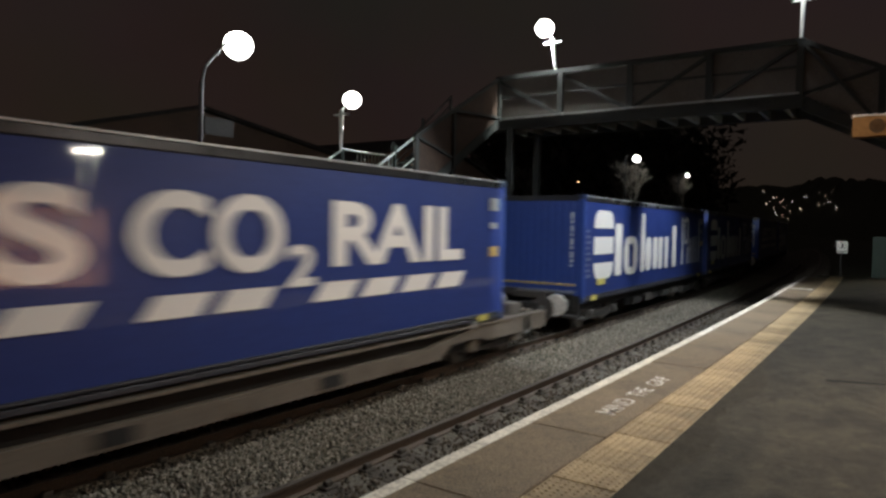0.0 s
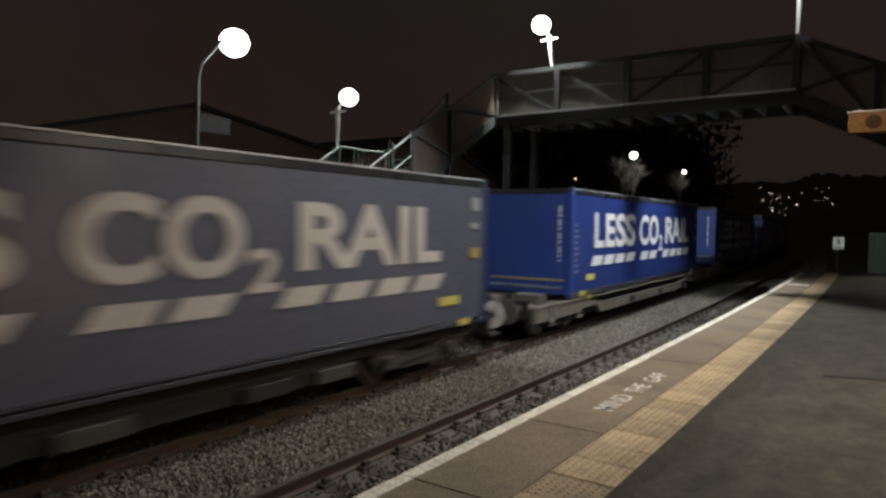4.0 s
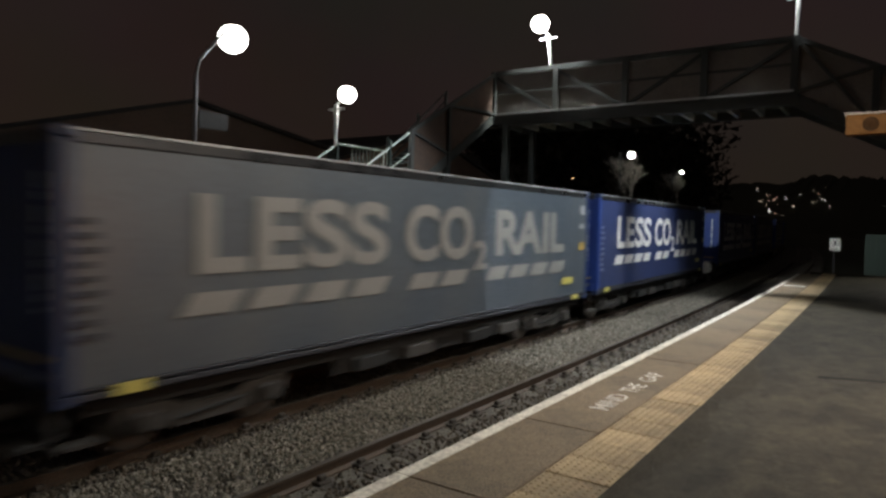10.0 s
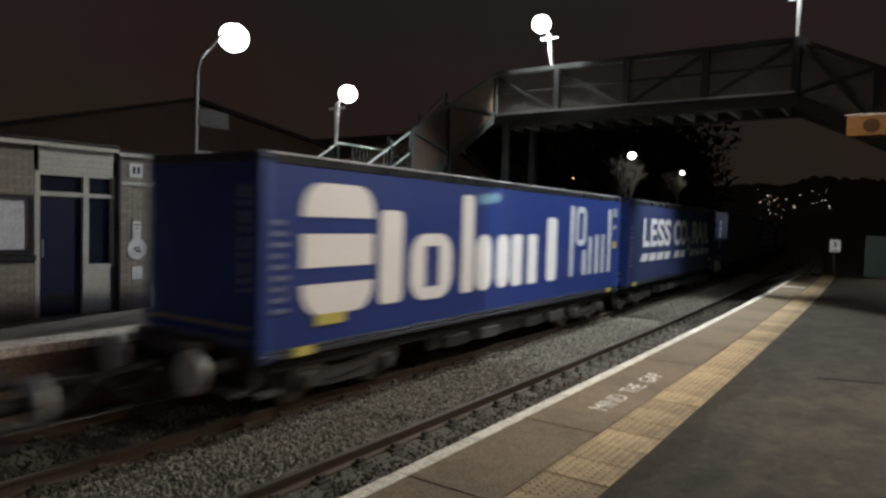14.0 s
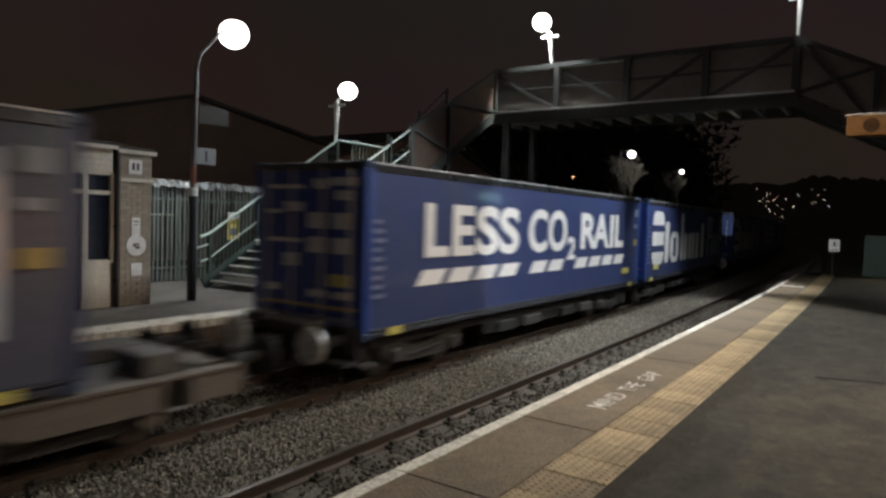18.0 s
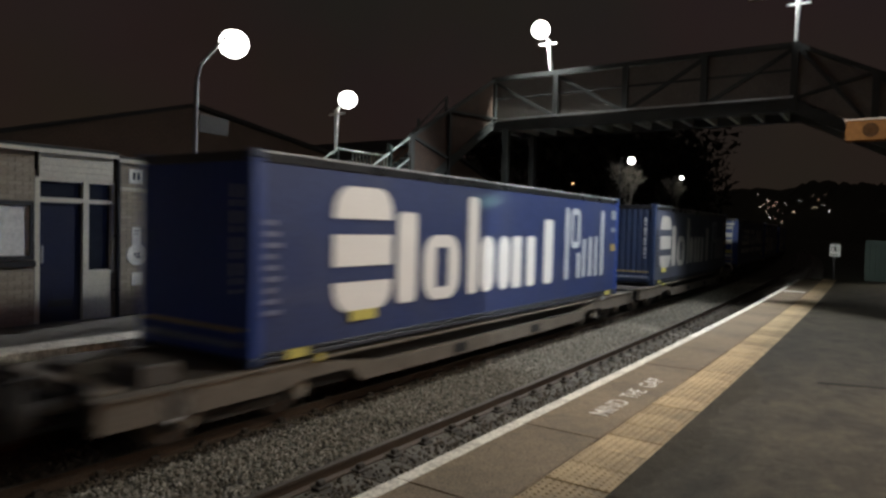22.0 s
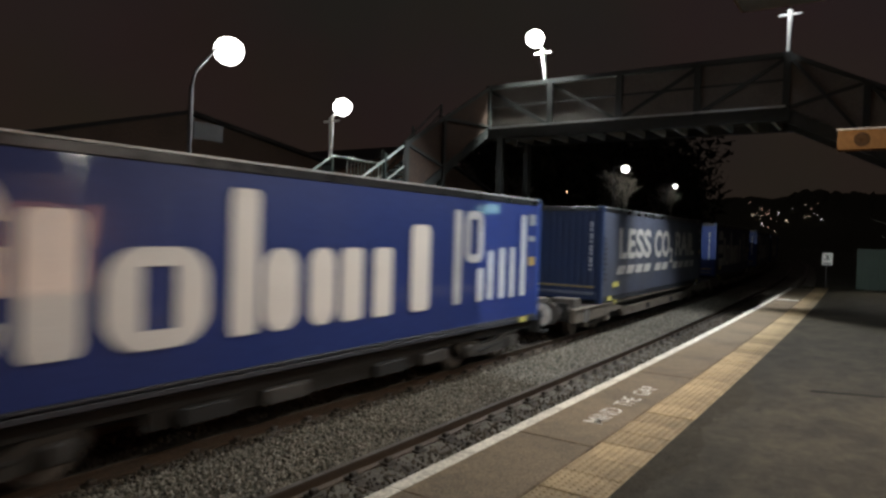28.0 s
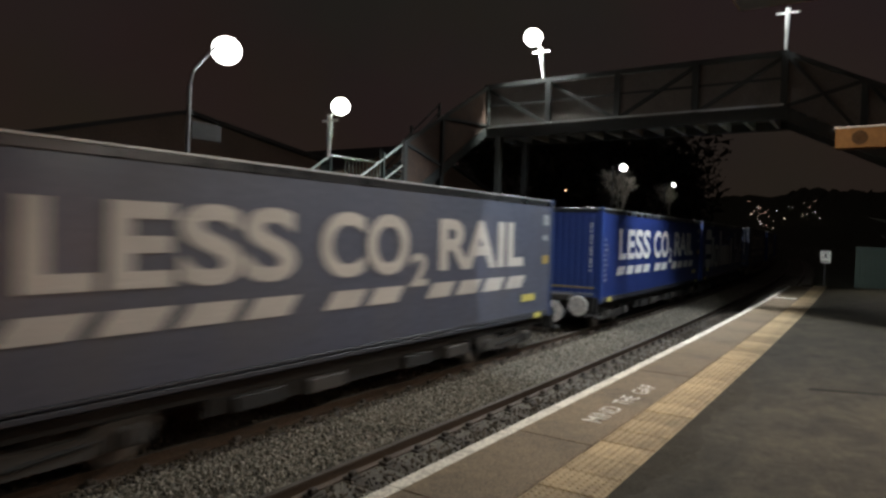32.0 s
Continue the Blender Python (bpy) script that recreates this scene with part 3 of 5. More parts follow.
    box(crack, 9.5 + 0.3 * math.sin(a * 1.7) * 0.2 + k * 0.035, 9.62 + k * 0.035, 0.62 - a, 0.62 - a + 0.13, ZP - 0.01, ZP + 0.003)
tagged(finish("tar_seam", crack, TAR), "black tar repair seam in the asphalt", "tar seam", kind="structure")

rng = random.Random(44)
# ragged strip along the tactile tiles, darker than the asphalt
band = bmesh.new()
prev = None
for k in range(64):
    s = 2.6 + 0.13 * k
    w = 0.10 + 0.17 * (math.sin(k * 0.31) * 0.5 + 0.5) + rng.uniform(0, 0.09)
    w *= min(1.0, k / 6, (63 - k) / 10)
    row = [band.verts.new(along(s, YIN - 0.004, ZP + 0.003)), band.verts.new(along(s, YIN - 0.004 - w, ZP + 0.0025))]
    if prev:
        band.faces.new((prev[0], prev[1], row[1], row[0]))
    prev = row
tagged(finish("tar_band", band, mat("dark_band_asphalt", (0.040, 0.0350, 0.0265), 0.95, spec=0.1, grain=90, stain=5, vary=0.6, stains=1.0, bump=0.8, dirt=(0.062, 0.054, 0.040))), "ragged dark band beside the tactile paving", "tar band", kind="structure")

# far platform
# dark face added over the concrete side, with the shade there in its colour
tagged(finish("platform_wall_far", strip(-26, 36, FAR_EDGE - 0.002, FAR_EDGE + 0.02, -0.4, ZP - 0.13, 2), HOUSE_BRICK), "dark brick face of the far platform, shade in its colour", "wall", kind="structure")
tagged(finish("platform_far", strip(-26, 36, FAR_EDGE + 0.02, 18.0, -0.4, ZP - 0.004, 1.5), CONCRETE), "pale worn concrete far platform", "platform", kind="structure")
far_pave = tagged(new("pavement_far_edge"), "pale edge slabs of the far platform", "pavement", kind="structure")
fs_me = slab_mesh(0.9, FAR_EDGE - 0.02, FAR_EDGE + 0.56, ZP - 0.13, ZP + 0.004, LINE, "slab")
for i in range(58):
    o = link("slab", fs_me, None, far_pave)
    o.matrix_basis = on_line(-16 + 0.9 * i, 0, random.uniform(-0.003, 0.003))


# near waiting room: brick front with a lit window
NY = -3.10
tagged(finish("wall_near", boxes((-24, 5.2, NY - 0.3, NY, ZP - 0.02, 4.0), (5.2, 9.45, NY - 0.3, NY, 3.40, 4.0),
                                 (9.45, 10.3, NY - 0.3, NY, ZP - 0.02, 4.0), (10.0, 10.3, NY - 4.2, NY - 0.3, ZP - 0.02, 4.0)), RED_BRICK), "plain brick front of the near waiting room", "wall", kind="structure")


def amber_glass():
    """Glazing whose uneven amber glow stands for a lit room behind it."""
    m = glow("amber_lit_glass", (1.0, 0.38, 0.12), 2.6)
    n, l = m.node_tree.nodes, m.node_tree.links
    tc, tx, mr = n.new("ShaderNodeTexCoord"), n.new("ShaderNodeTexNoise"), n.new("ShaderNodeMapRange")
    tx.inputs["Scale"].default_value, tx.inputs["Detail"].default_value = 1.3, 4
    mr.inputs["From Min"].default_value, mr.inputs["From Max"].default_value = 0.3, 0.7
    mr.inputs["To Min"].default_value, mr.inputs["To Max"].default_value = 0.9, 3.1
    l.new(tc.outputs["Object"], tx.inputs["Vector"])
    l.new(tx.outputs["Fac"], mr.inputs["Value"])
    l.new(mr.outputs[0], n["Principled BSDF"].inputs["Emission Strength"])
    return m


AMBER = amber_glass()
t = thing("window_near", "tall amber-lit waiting room glazing in the near wall", "window", at=(0, NY, 0))
t["kind"] = "structure"
part("window_frame", boxes((5.2, 5.3, -0.1, 0.03, ZP, 3.40), (9.30, 9.45, -0.1, 0.03, ZP, 3.40), (5.3, 9.30, -0.1, 0.03, ZP, 1.0), (5.3, 9.30, -0.1, 0.03, 3.32, 3.40), (7.05, 7.11, -0.1, 0.02, 1.0, 3.32), (5.3, 7.05, -0.1, 0.018, 2.02, 2.07), (7.11, 9.30, -0.1, 0.018, 2.02, 2.07)), HOUSE_BRICK, t, "dark timber glazing frame")
for a, b in ((5.3, 7.05), (7.11, 9.30)):
    for c, d in ((1.0, 2.02), (2.07, 3.32)):
        part("pane", boxes((a, b, -0.06, -0.05, c, d)), AMBER, t)

# housing and bracket added over the glazing as a body for that lantern
t = thing("wall_lantern", "added flat box lantern on a bracket above the waiting room glazing", "lamp", "platform lamps", at=(8.3, -2.65, 0))
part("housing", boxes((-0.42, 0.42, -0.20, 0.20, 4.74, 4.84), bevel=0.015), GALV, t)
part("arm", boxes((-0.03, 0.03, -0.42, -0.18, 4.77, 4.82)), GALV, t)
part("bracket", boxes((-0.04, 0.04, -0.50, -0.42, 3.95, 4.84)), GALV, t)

# teal glow added for its mirror image in the curtains; real source unknown
t = thing("lit_sign", "added teal glow box on a post near the platform end", "sign", at=(28.4, -2.7, 0))
part("shaft", tube(bmesh.new(), (0, -0.05, ZP), (0, -0.05, 4.0), 0.05), GALV, t)
part("casing", boxes((-1.3, 1.3, -0.16, -0.02, 3.98, 4.5), bevel=0.01), GALV, t)
for a, b, g in ((-1.25, -0.1, 1.1), (-0.05, 1.25, 2.6)):
    part("face", boxes((a, b, -0.019, -0.005, 4.03, 4.45)), glow("teal_glow_face", (0.28, 0.95, 0.90), g), t)


# ---------- far station building ----------
def station_building():
    b = thing("station_building", "low tan brick station building with cream fascia and dark door", "building")
    FY = 12.0
    x0, x1 = -9.0, 7.42
    part("wall", boxes((x0, 4.02, FY, FY + 0.3, ZP - 0.02, 3.84), (4.02, 5.30, FY + 0.005, FY + 0.3, ZP - 0.02, 2.02), (4.02, 5.30, FY + 0.005, FY + 0.3, 3.00, 3.84),
                       (4.02, 5.30, FY + 0.06, FY + 0.3, 2.02, 3.00), (6.70, x1, FY, FY + 0.3, ZP - 0.02, 3.80),
                       (x1 - 0.3, x1, FY + 0.3, FY + 4.2, ZP - 0.02, 3.80), (6.24, 6.70, FY + 0.03, FY + 0.3, ZP - 0.02, 1.74)), MORTAR, b, "tan brick wall with recessed joints")
    part("back_wall", boxes((x0, x1, FY + 4.0, FY + 4.3, ZP - 0.02, 3.8), (x0, x0 + 0.3, FY + 0.3, FY + 4.0, ZP - 0.02, 3.8)), RED_BRICK, b)
    part("roof", boxes((x0 - 0.1, x1 - 0.72, FY - 0.12, FY + 4.4, 3.84, 3.96), (x1 - 0.70, x1 + 0.06, FY - 0.06, FY + 4.4, 3.80, 3.90), bevel=0.01), ROOF, b, "flat felted roof with pale edge")
    part("roof_edge", boxes((x0 - 0.1, x1 - 0.74, FY - 0.15, FY - 0.121, 3.83, 3.90), (x1 - 0.70, x1 + 0.06, FY - 0.09, FY - 0.061, 3.79, 3.86)), WHITE_WOOD, b)
    for k in range(4):
        z = 3.43 + 0.103 * k
        bm = bmesh.new()
        prism(bm, [(5.35, z), (6.63, z), (6.63, z + 0.098), (5.35, z + 0.098)], FY - 0.045, FY + 0.02)
        part("fascia_board", bm, WHITE_WOOD, b)
    part("door", boxes((5.38, 6.10, FY + 0.06, FY + 0.11, ZP, 3.0), bevel=0.004), DARK_DOOR, b, "dark blue closed door")
    part("door_handle", boxes((5.42, 5.445, FY + 0.0, FY + 0.06, 1.95, 2.25), bevel=0.006), GALV, b, "steel door pull handle")
    part("kick_plate", boxes((5.55, 5.95, FY + 0.052, FY + 0.06, 1.18, 1.30)), BLACK, b)
    part("door_frame", boxes((5.30, 5.38, FY - 0.01, FY + 0.14, ZP, 3.43), (6.10, 6.20, FY - 0.02, FY + 0.14, ZP, 3.43), (5.38, 6.10, FY - 0.015, FY + 0.14, 3.0, 3.08),
                             (6.62, 6.69, FY - 0.01, FY + 0.14, 1.74, 3.43), (6.20, 6.62, FY - 0.015, FY + 0.14, 3.0, 3.07), (6.20, 6.62, FY - 0.02, FY + 0.14, 1.74, 1.80),
                             (5.30, 6.69, FY - 0.012, FY + 0.14, 3.36, 3.43)), WHITE_WOOD, b, "cream painted timber frame")
    for a, c, z0, z1 in ((5.38, 6.10, 3.08, 3.36), (6.20, 6.62, 3.07, 3.36), (6.20, 6.62, 1.80, 3.0)):
        part("pane", boxes((a, c, FY + 0.07, FY + 0.08, z0, z1)), GLASS, b)
    part("stall_board", boxes((6.20, 6.62, FY - 0.005, FY + 0.03, ZP, 1.74)), WHITE_WOOD, b, "cream panel below the side window")
    bm = tube(bmesh.new(), (6.72, FY - 0.05, ZP), (6.72, FY - 0.05, 3.85), 0.04)
    for z in (1.4, 2.4, 3.4):
        box(bm, 6.67, 6.77, FY - 0.06, FY, z, z + 0.04)
    part("drainpipe", bm, BLACK, b, "black cast iron drainpipe")
    part("ledge", boxes((6.78, x1 + 0.03, FY - 0.06, FY, 3.26, 3.33), bevel=0.006), WHITE_WOOD, b)
    frame_bm = boxes((4.02, 5.28, FY - 0.03, FY + 0.06, 2.02, 2.09), (4.02, 5.28, FY - 0.03, FY + 0.06, 2.93, 3.0),
                     (4.02, 4.08, FY - 0.03, FY + 0.06, 2.09, 2.93), (5.22, 5.28, FY - 0.03, FY + 0.06, 2.09, 2.93))
    part("poster_frame", frame_bm, BLACK, b, "black poster case frame")
    part("window_sill", boxes((3.9, 5.30, FY - 0.07, FY, 1.90, 2.0), bevel=0.01), BLACK, b)
    part("poster", boxes((4.08, 5.22, FY + 0.02, FY + 0.05, 2.09, 2.93)), NOTICE, b, "pale timetable poster")
    # bricks of the pier beside the door and below the poster
    for name, xa, xb, za, zb in (("pier", 6.80, x1, ZP, 3.78), ("panel", 3.2, 5.28, ZP, 1.88), ("head", 3.2, 5.28, 3.03, 3.80)):
        L, H = 0.215, 0.065
        z = za
        row = 0
        while z + H < zb:
            x = xa - (L / 2 if row % 2 else 0)
            while x < xb - 0.03:
                a, c = max(x, xa), min(x + L, xb)
                if c - a > 0.04:
                    yield_brick(b, a, c, FY, z, H)
                x += L + 0.01
            z += H + 0.011
            row += 1
    return b


BRICKS = {}


def yield_brick(parent, a, c, y, z, h):
    w = round(c - a, 3)
    if w not in BRICKS:
        bm = bmesh.new()
        box(bm, 0, w, -0.012, 0.02, 0, h)
        me = bpy.data.meshes.new("brick")
        bm.to_mesh(me)
        bm.free()
        me.materials.append(BRICK)
        BRICKS[w] = me
    o = link("brick", BRICKS[w], None, parent)
    o.location = (a, y - random.uniform(0, 0.003), z)


def wall_sign(name, x, z, w, h, label, marks=(), round_=False, y=11.975):
    t = thing(name, label, "sign", at=(x, y, z))
    bm = bmesh.new()
    if round_:
        tube(bm, (0, 0.012, 0), (0, -0.012, 0), w / 2, seg=28)
    else:
        box(bm, -w / 2, w / 2, -0.012, 0.012, -h / 2, h / 2, bevel=0.003)
    part("board", bm, NOTICE, t)
    for a, b, c, d in marks:
        part("printed_bar", boxes((a, b, -0.017, -0.013, c, d)), INK, t)
    return t


station_building()
wall_sign("toilet_sign", 7.08, 3.55, 0.27, 0.27, "small white toilet sign with two dark figures on the pier", [(-0.07, -0.02, -0.06, 0.07), (0.02, 0.07, -0.06, 0.07)])
wall_sign("wall_notice", 7.10, 2.42, 0.17, 0.34, "narrow white paper notice on the brick pier", [(-0.05, 0.05, 0.09, 0.11), (-0.05, 0.04, 0.03, 0.045)])
wall_sign("round_sign", 7.11, 2.06, 0.40, 0.40, "round white sign with a small dark pictogram on the pier", [(-0.06, -0.02, -0.02, 0.04), (-0.02, 0.07, -0.06, -0.02), (0.0, 0.05, 0.0, 0.04)], True)
wall_sign("wall_notice", 7.12, 1.60, 0.22, 0.24, "square white notice low on the brick pier")


# ---------- fence, stairs and footbridge ----------
def palisade(name, p0, p1, z0, z1, label, gap=0.125, material=FENCE):
    t = thing(name, label, "fence", at=(p0[0], p0[1], z0))
    d = Vector((p1[0] - p0[0], p1[1] - p0[1], 0))
    n = int(d.length / gap)
    ang = math.atan2(d.y, d.x)
    bm = bmesh.new()
    h = z1 - z0
    prism(bm, [(-0.026, 0), (0.026, 0), (0.026, h - 0.10), (0.014, h), (0.0, h - 0.05), (-0.014, h), (-0.026, h - 0.10)], -0.012, 0.006)
    me = bpy.data.meshes.new("pale")
    bm.to_mesh(me)
    bm.free()
    me.materials.append(material)
    u = d.normalized()
    for i in range(n):
        o = link("pale", me, None, t)
        o.matrix_basis = Matrix.Translation(u * (i * gap)) @ pose(0, 0, random.uniform(-0.01, 0.01), 0, random.uniform(-0.5, 0.5), math.degrees(ang))
    for z in (0.35, h - 0.45):
        part("rail", beam(bmesh.new(), (0, 0.03, z), (d.x, d.y + 0.03, z), 0.04, 0.05), material, t)
    for i in range(0, int(d.length / 2.7) + 1):
        q = u * (2.7 * i)
        part("post", boxes((q.x - 0.04, q.x + 0.04, q.y + 0.05, q.y + 0.13, 0, h - 0.1)), material, t)
    return t


palisade("palisade_fence", (7.6, 15.4), (19.5, 15.4), ZP, 3.48, "tall pale green steel palisade fence behind the far platform")
# crumpled clear sheeting draped along the fence top
bm = bmesh.new()
prev = None
for i in range(90):
    x = 7.7 + i * 0.1
    top = [bm.verts.new((x, 15.30 + random.uniform(-0.05, 0.04), 3.50 + random.uniform(-0.03, 0.04))),
           bm.verts.new((x, 15.26 + random.uniform(-0.06, 0.03), 3.34 + random.uniform(-0.06, 0.04)))]
    if prev:
        bm.faces.new((prev[0], prev[1], top[1], top[0]))
    prev = top
sheet = finish("fence_sheeting", bm, SHEET)
sheet.modifiers.new("solid", "SOLIDIFY").thickness = 0.006
tagged(sheet, "crumpled shiny sheeting along the fence top", "sheeting")

BX, BW = 20.0, 2.0           # bridge: near truss plane and width
DECK, TOP = 6.42, 7.86
SY0, SY1 = 11.74, 13.64      # stair sides


def stairs_far():
    t = thing("bridge_stairs", "green steel footbridge stairs with pale nosings rising from the far platform", "stairs", at=(0, 0, 0))
    # lower flight, landing, upper flight
    lo0, lo1, up0 = (10.0, ZP), (14.35, 3.72), (15.4, 3.72)
    n1, n2 = 16, 15
    def flight(x0, z0, x1, z1, n, edge=NOSING):
        for k in range(n):
            x = x0 + (x1 - x0) * k / n
            z = z0 + (z1 - z0) * (k + 1) / n
            g = (x1 - x0) / n
            part("tread", boxes((x, x + g + 0.03, SY0, SY1, z - 0.05, z)), BRIDGE, t)
            part("nosing", boxes((x - 0.012, x + 0.035, SY0 + 0.02, SY1 - 0.02, z - 0.032, z + 0.005)), edge, t, "worn step nosing, pale below, painted shade-dark on the upper flight")
    flight(*lo0, *lo1, n1)
    part("landing", boxes((lo1[0], up0[0], SY0, SY1, 3.62, 3.72)), BRIDGE, t)
    # upper nosings take the dark bridge colour: the flight's shade is painted in
    flight(*up0, BX, DECK, n2, BRIDGE)
    for y in (SY0 - 0.05, SY1 + 0.05):
        bm = bmesh.new()
        beam(bm, (9.85, y, ZP + 0.08), (lo1[0], y, 3.66), 0.05, 0.28)
        beam(bm, (lo1[0], y, 3.62), (up0[0], y, 3.62), 0.05, 0.28)
        part("stringer", bm, GREEN, t)
        # bridge colour instead of green, so the unlit upper stringer stays dark
        part("upper_stringer", beam(bmesh.new(), (up0[0], y, 3.62), (BX, y, DECK - 0.05), 0.05, 0.28), BRIDGE, t)
    # balustrades
    for y, mat_top in ((SY0 - 0.05, PALE_GREEN), (SY1 + 0.05, PALE_GREEN)):
        for dz, r in ((1.22, 0.035), (0.62, 0.024)):
            bm = bmesh.new()
            if y > 12.5:
                pts = [(9.75, ZP + dz), (10.0, ZP + dz + 0.08), (lo1[0], 3.74 + dz), (16.7, 3.74 + dz)]
            else:
                pts = [(9.75, ZP + dz), (10.0, ZP + dz + 0.05), (15.2, 4.05 + dz)]
            for (xa, za), (xb, zb) in zip(pts, pts[1:]):
                tube(bm, (xa, y, za), (xb, y, zb), r, seg=8)
            part("handrail", bm, mat_top, t, "pale green tubular handrail")
        for x in (10.0, 11.45, 12.9, 14.35):
            z = ZP + (x - 10.0) / 4.35 * 2.8
            part("post", boxes((x - 0.035, x + 0.035, y - 0.035, y + 0.035, z - 0.1 if x > 10 else ZP, z + 1.25)), GREEN, t)
        for k in range(36):
            x = 10.1 + k * 0.12
            z = ZP + (x - 10.0) / 4.35 * 2.8
            if y > 12.5:
                part("baluster", boxes((x - 0.007, x + 0.007, y - 0.007, y + 0.007, z, z + 1.15)), GREEN, t)
    # upright bars of the landing's back rail; lamplight painted into the last three
    for k in range(12):
        x = 15.0 + k * 0.165
        part("baluster", boxes((x - 0.02, x + 0.02, SY1 + 0.03, SY1 + 0.07, 3.72, 4.94)), PALE_GREEN if k > 8 else FENCE, t)
    # small hoop at the foot
    bm = tube(bmesh.new(), (9.55, SY1 + 0.05, ZP), (9.55, SY1 + 0.05, ZP + 0.95), 0.025, seg=8)
    tube(bm, (9.55, SY1 + 0.05, ZP + 0.93), (10.0, SY1 + 0.05, ZP + 1.05), 0.025, seg=8)
    part("hoop", bm, PALE_GREEN, t)
    # enclosed truss sides of the upper flight
    for y in (SY0 - 0.06, SY1 + 0.06):
        def chord(x):
            return 5.02 + (x - 14.7) * (TOP - 5.02) / (BX - 14.7)
        def sole(x):
            return DECK - 0.12 - (BX - x) * 0.60
        if y > 12:
            bm = bmesh.new()
            for dz in (0.75, 1.05):
                tube(bm, (16.7, y, 4.60 + dz - 0.75 + 0.05), (BX, y, DECK + dz), 0.03, seg=8)
            part("handrail", bm, BRIDGE, t)
            for x in (16.7, 18.3, 19.95):
                part("post", boxes((x - 0.04, x + 0.04, y - 0.04, y + 0.04, sole(x), DECK + 1.05 - (BX - x) * 0.62)), BRIDGE, t)
            continue
        bm = beam(bmesh.new(), (15.2, y, chord(15.2)), (BX, y, TOP), 0.10, 0.10)
        part("top_chord", bm, BRIDGE, t)
        for x in (15.3, 17.2, 19.95):
            part("post", boxes((x - 0.07, x + 0.07, y - 0.06, y + 0.06, sole(x) - 0.1, chord(x) + 0.05)), BRIDGE, t)
        for xa, xb in ((15.3, 17.2), (17.2, 19.95)):
            part("brace", beam(bmesh.new(), (xa, y, chord(xa)), (xb, y, sole(xb) + 0.25), 0.07, 0.09), BRIDGE, t)
            bm = bmesh.new()
            prism(bm, [(xa + 0.07, sole(xa) + 0.1), (xb - 0.07, sole(xb) + 0.1), (xb - 0.07, chord(xb) - 0.06), (xa + 0.07, chord(xa) - 0.06)], y + 0.02, y + 0.03)
            part("side_panel", bm, SODIUM_TINT_PANEL, t, "brown side panel of the enclosed stair, orange light in its colour")
    # legs
    for x, z in ((14.6, 3.5), (17.2, 4.6)):
        for y in (SY0, SY1):
            part("leg", boxes((x - 0.09, x + 0.09, y - 0.09, y + 0.09, ZP - 0.02, z)), BRIDGE, t)
    return t


stairs_far()


def footbridge():
    t = thing("footbridge", "dark steel truss footbridge over both tracks with grey panels", "footbridge", at=(0, 0, 0))
    posts = [SY0 - 0.04 - 2.315 * k for k in range(5)]
    yl, yr = posts[0], posts[-1]
    for x in (BX, BX + BW):
        part("top_chord", boxes((x - 0.07, x + 0.07, yr - 0.1, yl + 0.1, TOP - 0.07, TOP + 0.07)), BRIDGE, t)
        part("bottom_chord", boxes((x - 0.09, x + 0.09, yr - 0.1, yl + 0.1, DECK - 0.34, DECK - 0.04)), BRIDGE, t)
        part("kerb_angle", boxes((x - 0.12, x - 0.05, yr, yl, DECK + 0.02, DECK + 0.07)), GALV, t, "pale steel angle along the deck edge")
        part("mid_rail", boxes((x - 0.03, x + 0.03, yr, yl, 7.16, 7.22)), BRIDGE, t)
        for i, y in enumerate(posts):
            part("post", boxes((x - 0.08, x + 0.08, y - 0.09, y + 0.09, DECK - 0.35, TOP + 0.07)), BRIDGE, t)
        for i, (a, b) in enumerate(zip(posts, posts[1:])):
            za, zb = (TOP - 0.08, DECK) if i < 2 else (DECK, TOP - 0.08)
            part("brace", beam(bmesh.new(), (x, a, za), (x, b, zb), 0.08, 0.10), BRIDGE, t)
            part("side_panel", boxes((x + 0.03, x + 0.04, b + 0.1, a - 0.1, DECK, TOP - 0.08)), PANEL, t, "grey sheet panel between the posts")
    part("deck", boxes((BX, BX + BW, yr - 0.1, yl + 1.9, DECK - 0.10, DECK)), BRIDGE, t)
    for k in range(14):
        y = yr + 0.35 + k * 0.68
        # pale material stands in for lamplight on the beams
        part("cross_beam", boxes((BX + 0.09, BX + BW - 0.09, y - 0.05, y + 0.05, DECK - 0.30, DECK - 0.10)), GALV, t, "cross beam under the deck, lamplight in its pale colour")
    # near end: stairs that fall away from the line
    def zc(y):
        return TOP - (yr - y) * 0.50
    def zd(y):
        return DECK - (yr - y) * 0.50
    for x in (BX, BX + BW):
        part("stair_chord", beam(bmesh.new(), (x, yr, TOP), (x, yr - 6.4, zc(yr - 6.4)), 0.12, 0.12), BRIDGE, t)
        part("stair_stringer", beam(bmesh.new(), (x, yr, DECK - 0.2), (x, yr - 9.5, zd(yr - 9.5) - 0.2), 0.10, 0.30), BRIDGE, t)
        for k in range(1, 4):
            y = yr - 1.85 * k
            part("post", boxes((x - 0.07, x + 0.07, y - 0.08, y + 0.08, zd(y) - 0.3, zc(y))), BRIDGE, t)
            ya = y + 1.85
            part("brace", beam(bmesh.new(), (x, ya, zd(ya)), (x, y, zc(y)), 0.07, 0.09), BRIDGE, t)
            part("brace", beam(bmesh.new(), (x - 0.04, ya, zc(ya)), (x - 0.04, y, zd(y)), 0.07, 0.09), BRIDGE, t)
            bm = bmesh.new()
